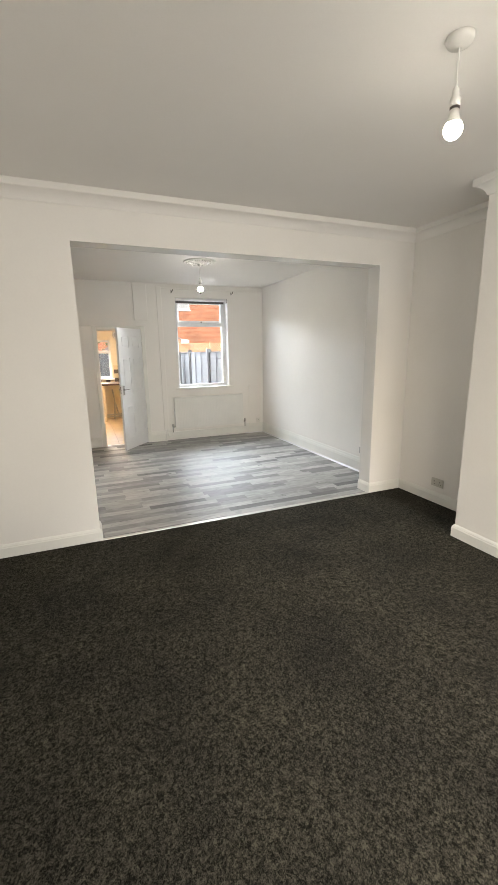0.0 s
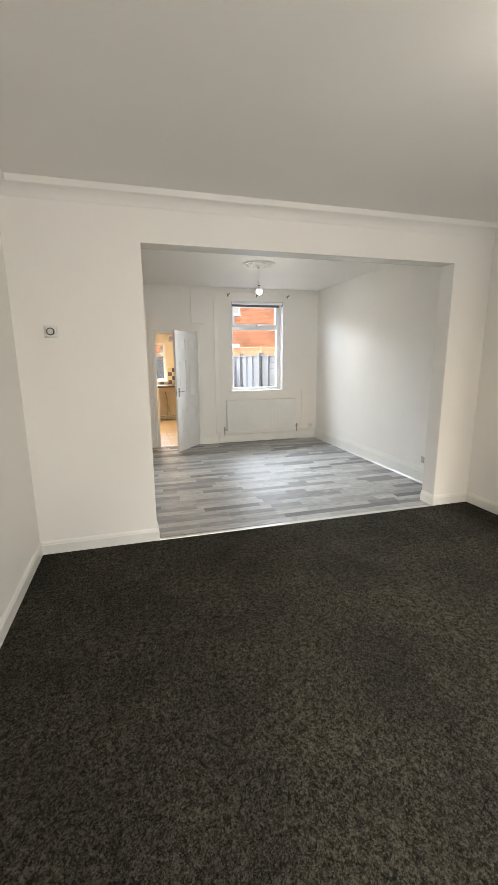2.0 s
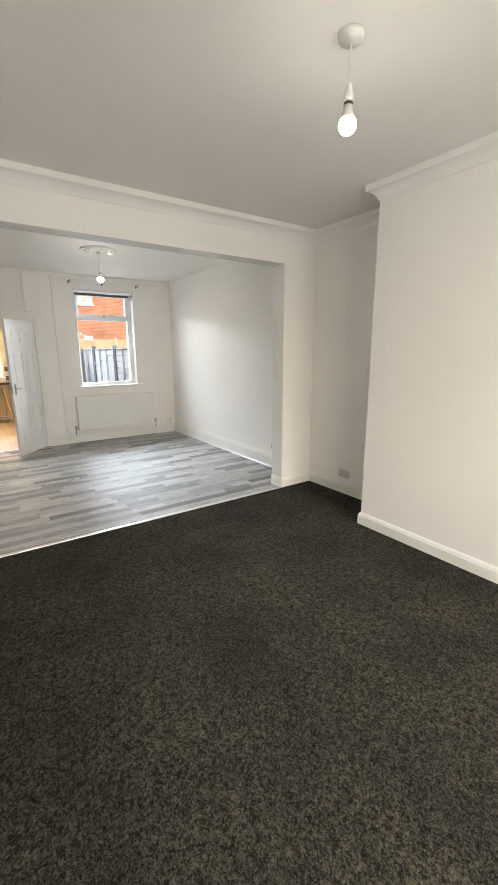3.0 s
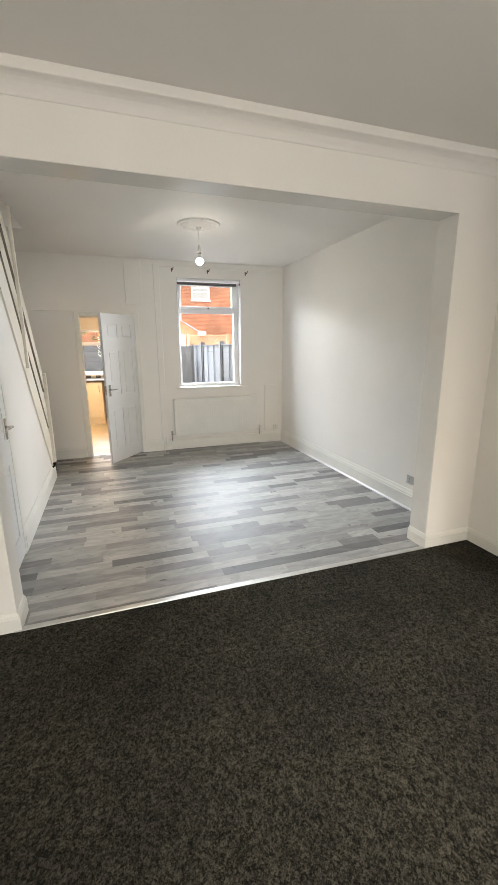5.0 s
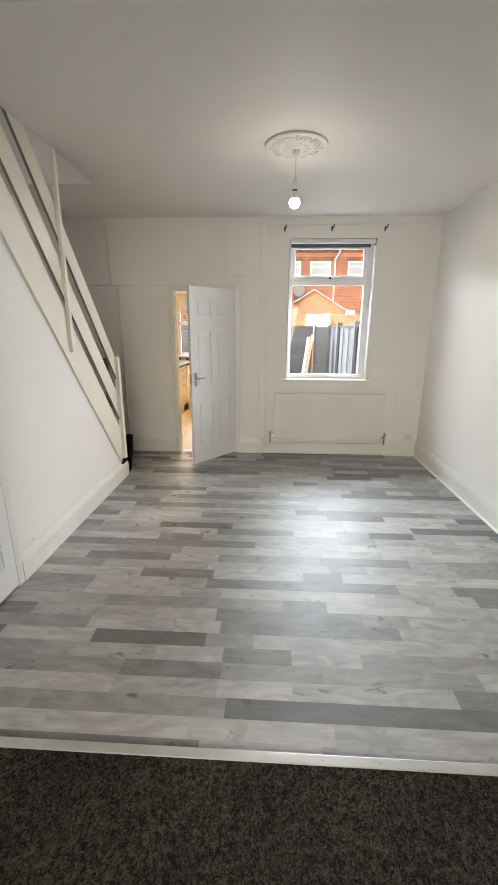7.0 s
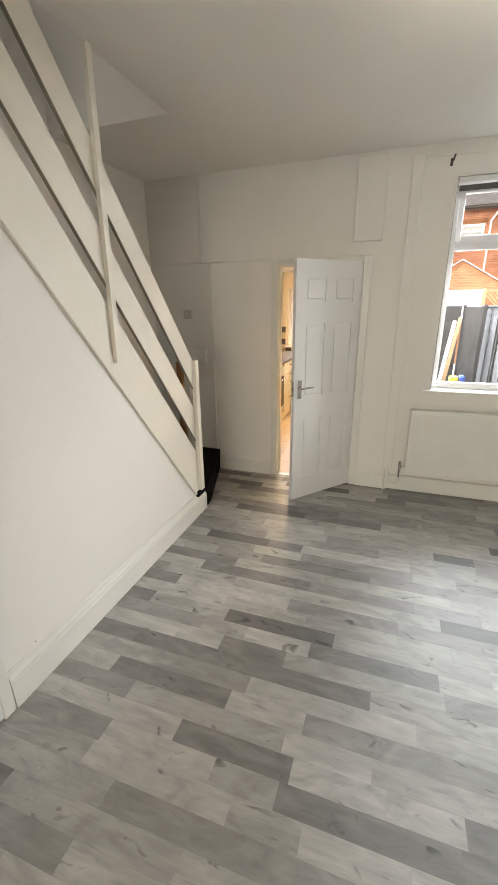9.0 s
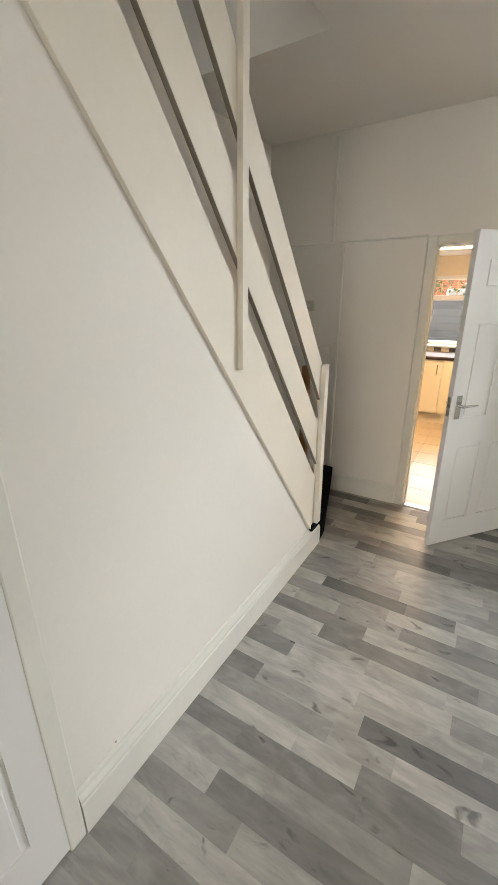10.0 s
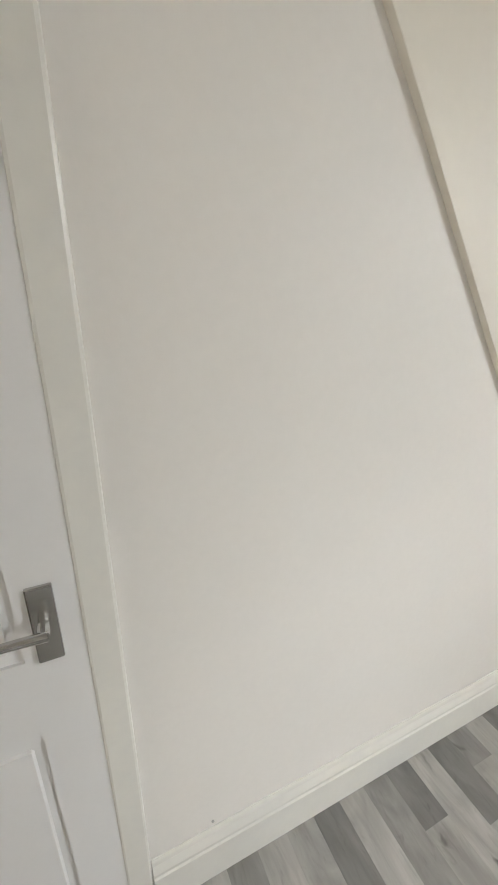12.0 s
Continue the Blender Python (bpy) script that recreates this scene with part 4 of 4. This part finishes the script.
under(solid("frame", [(3.00, 3.06, 12.87, 12.899, GZ, 1.62)], FENCE), gate)
for i, (x, lean, mt) in enumerate(((2.25, 9, GLOSS), (2.325, 9.5, TRELLIS))):
    b = thing("timber_board", (x, 11.6, GZ), "long %s board leaning on the yard fence" % ("white" if i == 0 else "bare wooden"), "board", "leaning boards")
    o = solid("length", [(-0.032, 0.032, -0.012, 0.012, 0, 1.62 + 0.06 * i)], mt, b, bevel=0.003)
    b.matrix_world = pose(x, 11.95 + 0.05 * i, GZ + 0.004, -20, lean, 0)
crate = thing("yellow_crate", (2.6, 11.6, GZ), "yellow and blue plastic yard clutter", "crate")
CR1 = surface("yellow_plastic", (0.7, 0.5, 0.06), 0.5)
CR2 = surface("blue_plastic", (0.05, 0.09, 0.4), 0.5)
under(solid("tub", [(2.42, 2.56, 11.5, 11.7, GZ, 0.44)], CR1, bevel=0.02), crate)
under(solid("lid", [(2.565, 2.66, 11.5, 11.7, GZ, 0.46)], CR2, bevel=0.02), crate)

trel = thing("trellis", (4.6, 13.7, GZ), "pale wooden lattice trellis on a fence", "trellis")
bm = bmesh.new()
for i in range(40):
    for s in (-1, 1):
        x = 3.6 + i * 0.09
        a, b = (x, 14.5 + 0.008 * s, 1.48), (x + s * 0.42, 14.5 + 0.008 * s, 1.90)
        add_cyl(bm, a, b, 0.014, seg=4)
add_box(bm, 3.2, 7.4, 14.47, 14.53, 1.89, 1.92)
add_box(bm, 3.2, 7.4, 14.47, 14.53, 1.44, 1.48)
for i in range(3):
    add_box(bm, 3.2 + 1.3 * i, 3.27 + 1.3 * i, 14.46, 14.54, GZ, 1.96)
add_box(bm, 3.2, 7.4, 14.54, 14.56, GZ, 1.44)
under(finish("lattice", bm, TRELLIS), trel)


def sash_window(root, x0, x1, y, z0, z1, bar):
    bm = bmesh.new()
    w = 0.09
    for b in ((x0, x0 + w, z0, z1), (x1 - w, x1, z0, z1), (x0 + w, x1 - w, z0, z0 + w), (x0 + w, x1 - w, z1 - w, z1), (x0 + w, x1 - w, bar - 0.04, bar + 0.04)):
        add_box(bm, b[0], b[1], y - 0.06, y + 0.02, b[2], b[3])
    add_box(bm, x0 - 0.06, x1 + 0.06, y - 0.12, y + 0.0, z0 - 0.08, z0 - 0.001)
    o = under(finish("window", bm, PVC), root)
    under(solid("window_pane", [(x0 + w, x1 - w, y - 0.03, y - 0.02, z0 + w, z1 - w)], WINDOW_DARK), root)


HY = 25.0
house = thing("terraced_house", (3.0, HY, GZ), "red brick terraced house with white windows", "house", "houses behind")
under(solid("wall", [(-9.0, 18.0, HY, HY + 0.4, GZ, 5.50)], BRICK), house)
for x0 in (-4.6, -1.6, 2.02, 3.55, 5.46, 9.0, 12.0):
    sash_window(house, x0, x0 + 1.05, HY, 4.12, 4.82, 4.55)
    under(solid("lintel", [(x0 - 0.1, x0 + 1.15, HY - 0.012, HY - 0.0005, 4.83, 5.02)], BRICK2), house)
    sash_window(house, x0, x0 + 1.05, HY, 0.8, 2.0, 1.6)
roof = prism_x("roof", [[(HY - 0.3, 5.47), (HY + 4.5, 8.9), (HY + 9.2, 5.47), (HY + 9.2, 5.37), (HY - 0.3, 5.37)]], -9.2, 18.2, SLATE)
under(roof, house)
bm = bmesh.new()
add_cyl(bm, (-9.0, HY - 0.34, 5.42), (18.0, HY - 0.34, 5.42), 0.07, seg=10)
under(finish("gutter", bm, DARK), house)
bm = bmesh.new()
for a, b in (((4.98, HY - 0.34, 5.40), (4.98, HY - 0.3, 5.2)), ((4.98, HY - 0.3, 5.2), (4.80, HY - 0.08, 4.9)), ((4.80, HY - 0.08, 4.9), (4.80, HY - 0.08, GZ))):
    add_cyl(bm, a, b, 0.045, seg=10)
under(finish("downpipe", bm, PVC), house)

ext = thing("brick_extension", (3.12, 18.0, GZ), "orange brick gabled extension of the house behind", "extension", "houses behind")
bm = bmesh.new()
gv = [(1.2, GZ), (5.04, GZ), (5.04, 1.70), (3.12, 2.84), (1.2, 1.70)]
fa, fb = [bm.verts.new((x, 18.0, z)) for x, z in gv], [bm.verts.new((x, HY, z)) for x, z in gv]
bm.faces.new(fa)
bm.faces.new(fb)
for i in range(5):
    bm.faces.new((fa[i], fa[(i + 1) % 5], fb[(i + 1) % 5], fb[i]))
under(finish("wall", bm, BRICK2), ext)
for s in (-1, 1):
    bm = bmesh.new()
    e = Vector((3.12, 2.845)), Vector((3.12 + s * 2.05, 1.63))
    vs = []
    for y in (17.93, HY):
        for p, dz in ((e[0], 0), (e[1], 0), (e[1], 0.035), (e[0], 0.035)):
            vs.append(bm.verts.new((p.x, y, p.y + dz)))
    for q in ((0, 1, 2, 3), (4, 5, 6, 7), (0, 1, 5, 4), (1, 2, 6, 5), (2, 3, 7, 6), (3, 0, 4, 7)):
        bm.faces.new([vs[k] for k in q])
    under(finish("roof", bm, SLATE), ext)
sash_window(ext, 2.86, 3.76, 18.0, 1.2, 2.02, 1.62)
bm = bmesh.new()
add_cyl(bm, (3.0, HY - 0.5, 3.30), (2.97, HY - 0.62, 3.33), 0.31, 0.28, 24)
add_cyl(bm, (3.0, HY - 0.5, 3.30), (3.05, HY, 3.15), 0.025)
dish = thing("satellite_dish", (3.0, HY - 0.5, 3.30), "grey satellite dish on the brick wall", "satellite dish")
under(finish("dish", bm, SLATE), dish)
flood = thing("security_light", (4.35, 17.95, 2.15), "white wall lamp on the brick extension", "wall lamp")
under(solid("lamp_head", [(4.28, 4.58, 17.8, 17.99, 1.98, 2.14)], PVC, bevel=0.02), flood)
shrub = tagged(new("climbing_shrub"), "green leafy climber above the yard fence", "shrub")
shrub.location = (-0.4, 13.0, 1.7)
bm = bmesh.new()
for i in range(700):
    p = Vector((random.gauss(-0.3, 0.9), random.gauss(13.25, 0.12), random.gauss(2.15, 0.28)))
    a, b = Vector((random.uniform(-1, 1), random.uniform(-1, 1), random.uniform(-1, 1))).normalized() * 0.05, Vector((random.uniform(-1, 1), random.uniform(-1, 1), random.uniform(-1, 1))).normalized() * 0.035
    bm.faces.new([bm.verts.new(p + k) for k in (a, b, -a, -b)])
under(tagged(finish("leaves", bm, LEAF), kind="stuff"), shrub)
bm = bmesh.new()
for i in range(9):
    add_cyl(bm, (-1.2 + i * 0.25, 13.2, GZ), (-1.4 + i * 0.28, 13.25, 2.2), 0.02, 0.008, 6)
under(finish("stem", bm, PINE), shrub)

# ---- pieces of floors and tiles ----
floor = bpy.data.objects["floor"]
STRIP = 0.0955
lengths = (0.25, 0.34, 0.48, 0.60, 0.72)
strip_mesh = {}
for L in lengths:
    bm = bmesh.new()
    add_box(bm, 0, L - 0.0002, 0, STRIP - 0.0002, -0.0045, 0.0, bevel=0.00025)
    o = finish("plank", bm, PLANK)
    strip_mesh[L] = o.data
    bpy.data.objects.remove(o)
rng = random.Random(23)
y = 3.626
while y < WY - 0.03:
    x = (0.0 if y < 6.55 else -0.30) - rng.uniform(0.0, 0.4)
    while x < RX:
        L = rng.choice(lengths)
        p = new("plank", strip_mesh[L])
        p.location = (x, y, 0.0)
        p.parent = floor
        x += L
    y += STRIP
ti = None
for i in range(6):
    for j in range(10):
        if ti is None:
            bm = bmesh.new()
            add_box(bm, 0, 0.327, 0, 0.327, -0.006, 0.0, bevel=0.0015)
            o = finish("tile", bm, KTILE, kfloor)
            ti = o.data
        else:
            o = new("tile", ti)
            o.parent = kfloor
        o.location = (KX0 + 0.33 * i - 0.05, WY + 0.052 + 0.33 * j, 0.0)
td = {}
for i in range(19):
    for j in range(4):
        x, z = KX0 + 0.1 * i, 0.915 + 0.1 * j
        if kw0 - 0.1 < x < kw1 + 0.02 and j > 0:
            continue
        mt = TILE_DARK if (i + j) % 2 else TILE_PALE
        if mt not in td:
            bm = bmesh.new()
            add_box(bm, 0.0, 0.097, -0.006, 0, 0.0, 0.097, bevel=0.0012)
            o = finish("tile", bm, mt, splash)
            td[mt] = o.data
        else:
            o = new("tile", td[mt])
            o.parent = splash
        o.location = (x, KY1 - 0.0062, z) if j or not (kw0 - 0.1 < x < kw1 + 0.02) else (x, KY1 - 0.0062, z - 0.02)
strip = bpy.data.objects["trim_threshold"]
sc = None
for i in range(13):
    if sc is None:
        bm = bmesh.new()
        add_cyl(bm, (0, 0, 0.009), (0, 0, 0.0112), 0.0055, 0.004, 10)
        o = finish("screw", bm, ALU, strip)
        sc = o.data
    else:
        o = new("screw", sc)
        o.parent = strip
    o.location = (0.30 + 0.215 * i, AY - 0.002, 0.0)
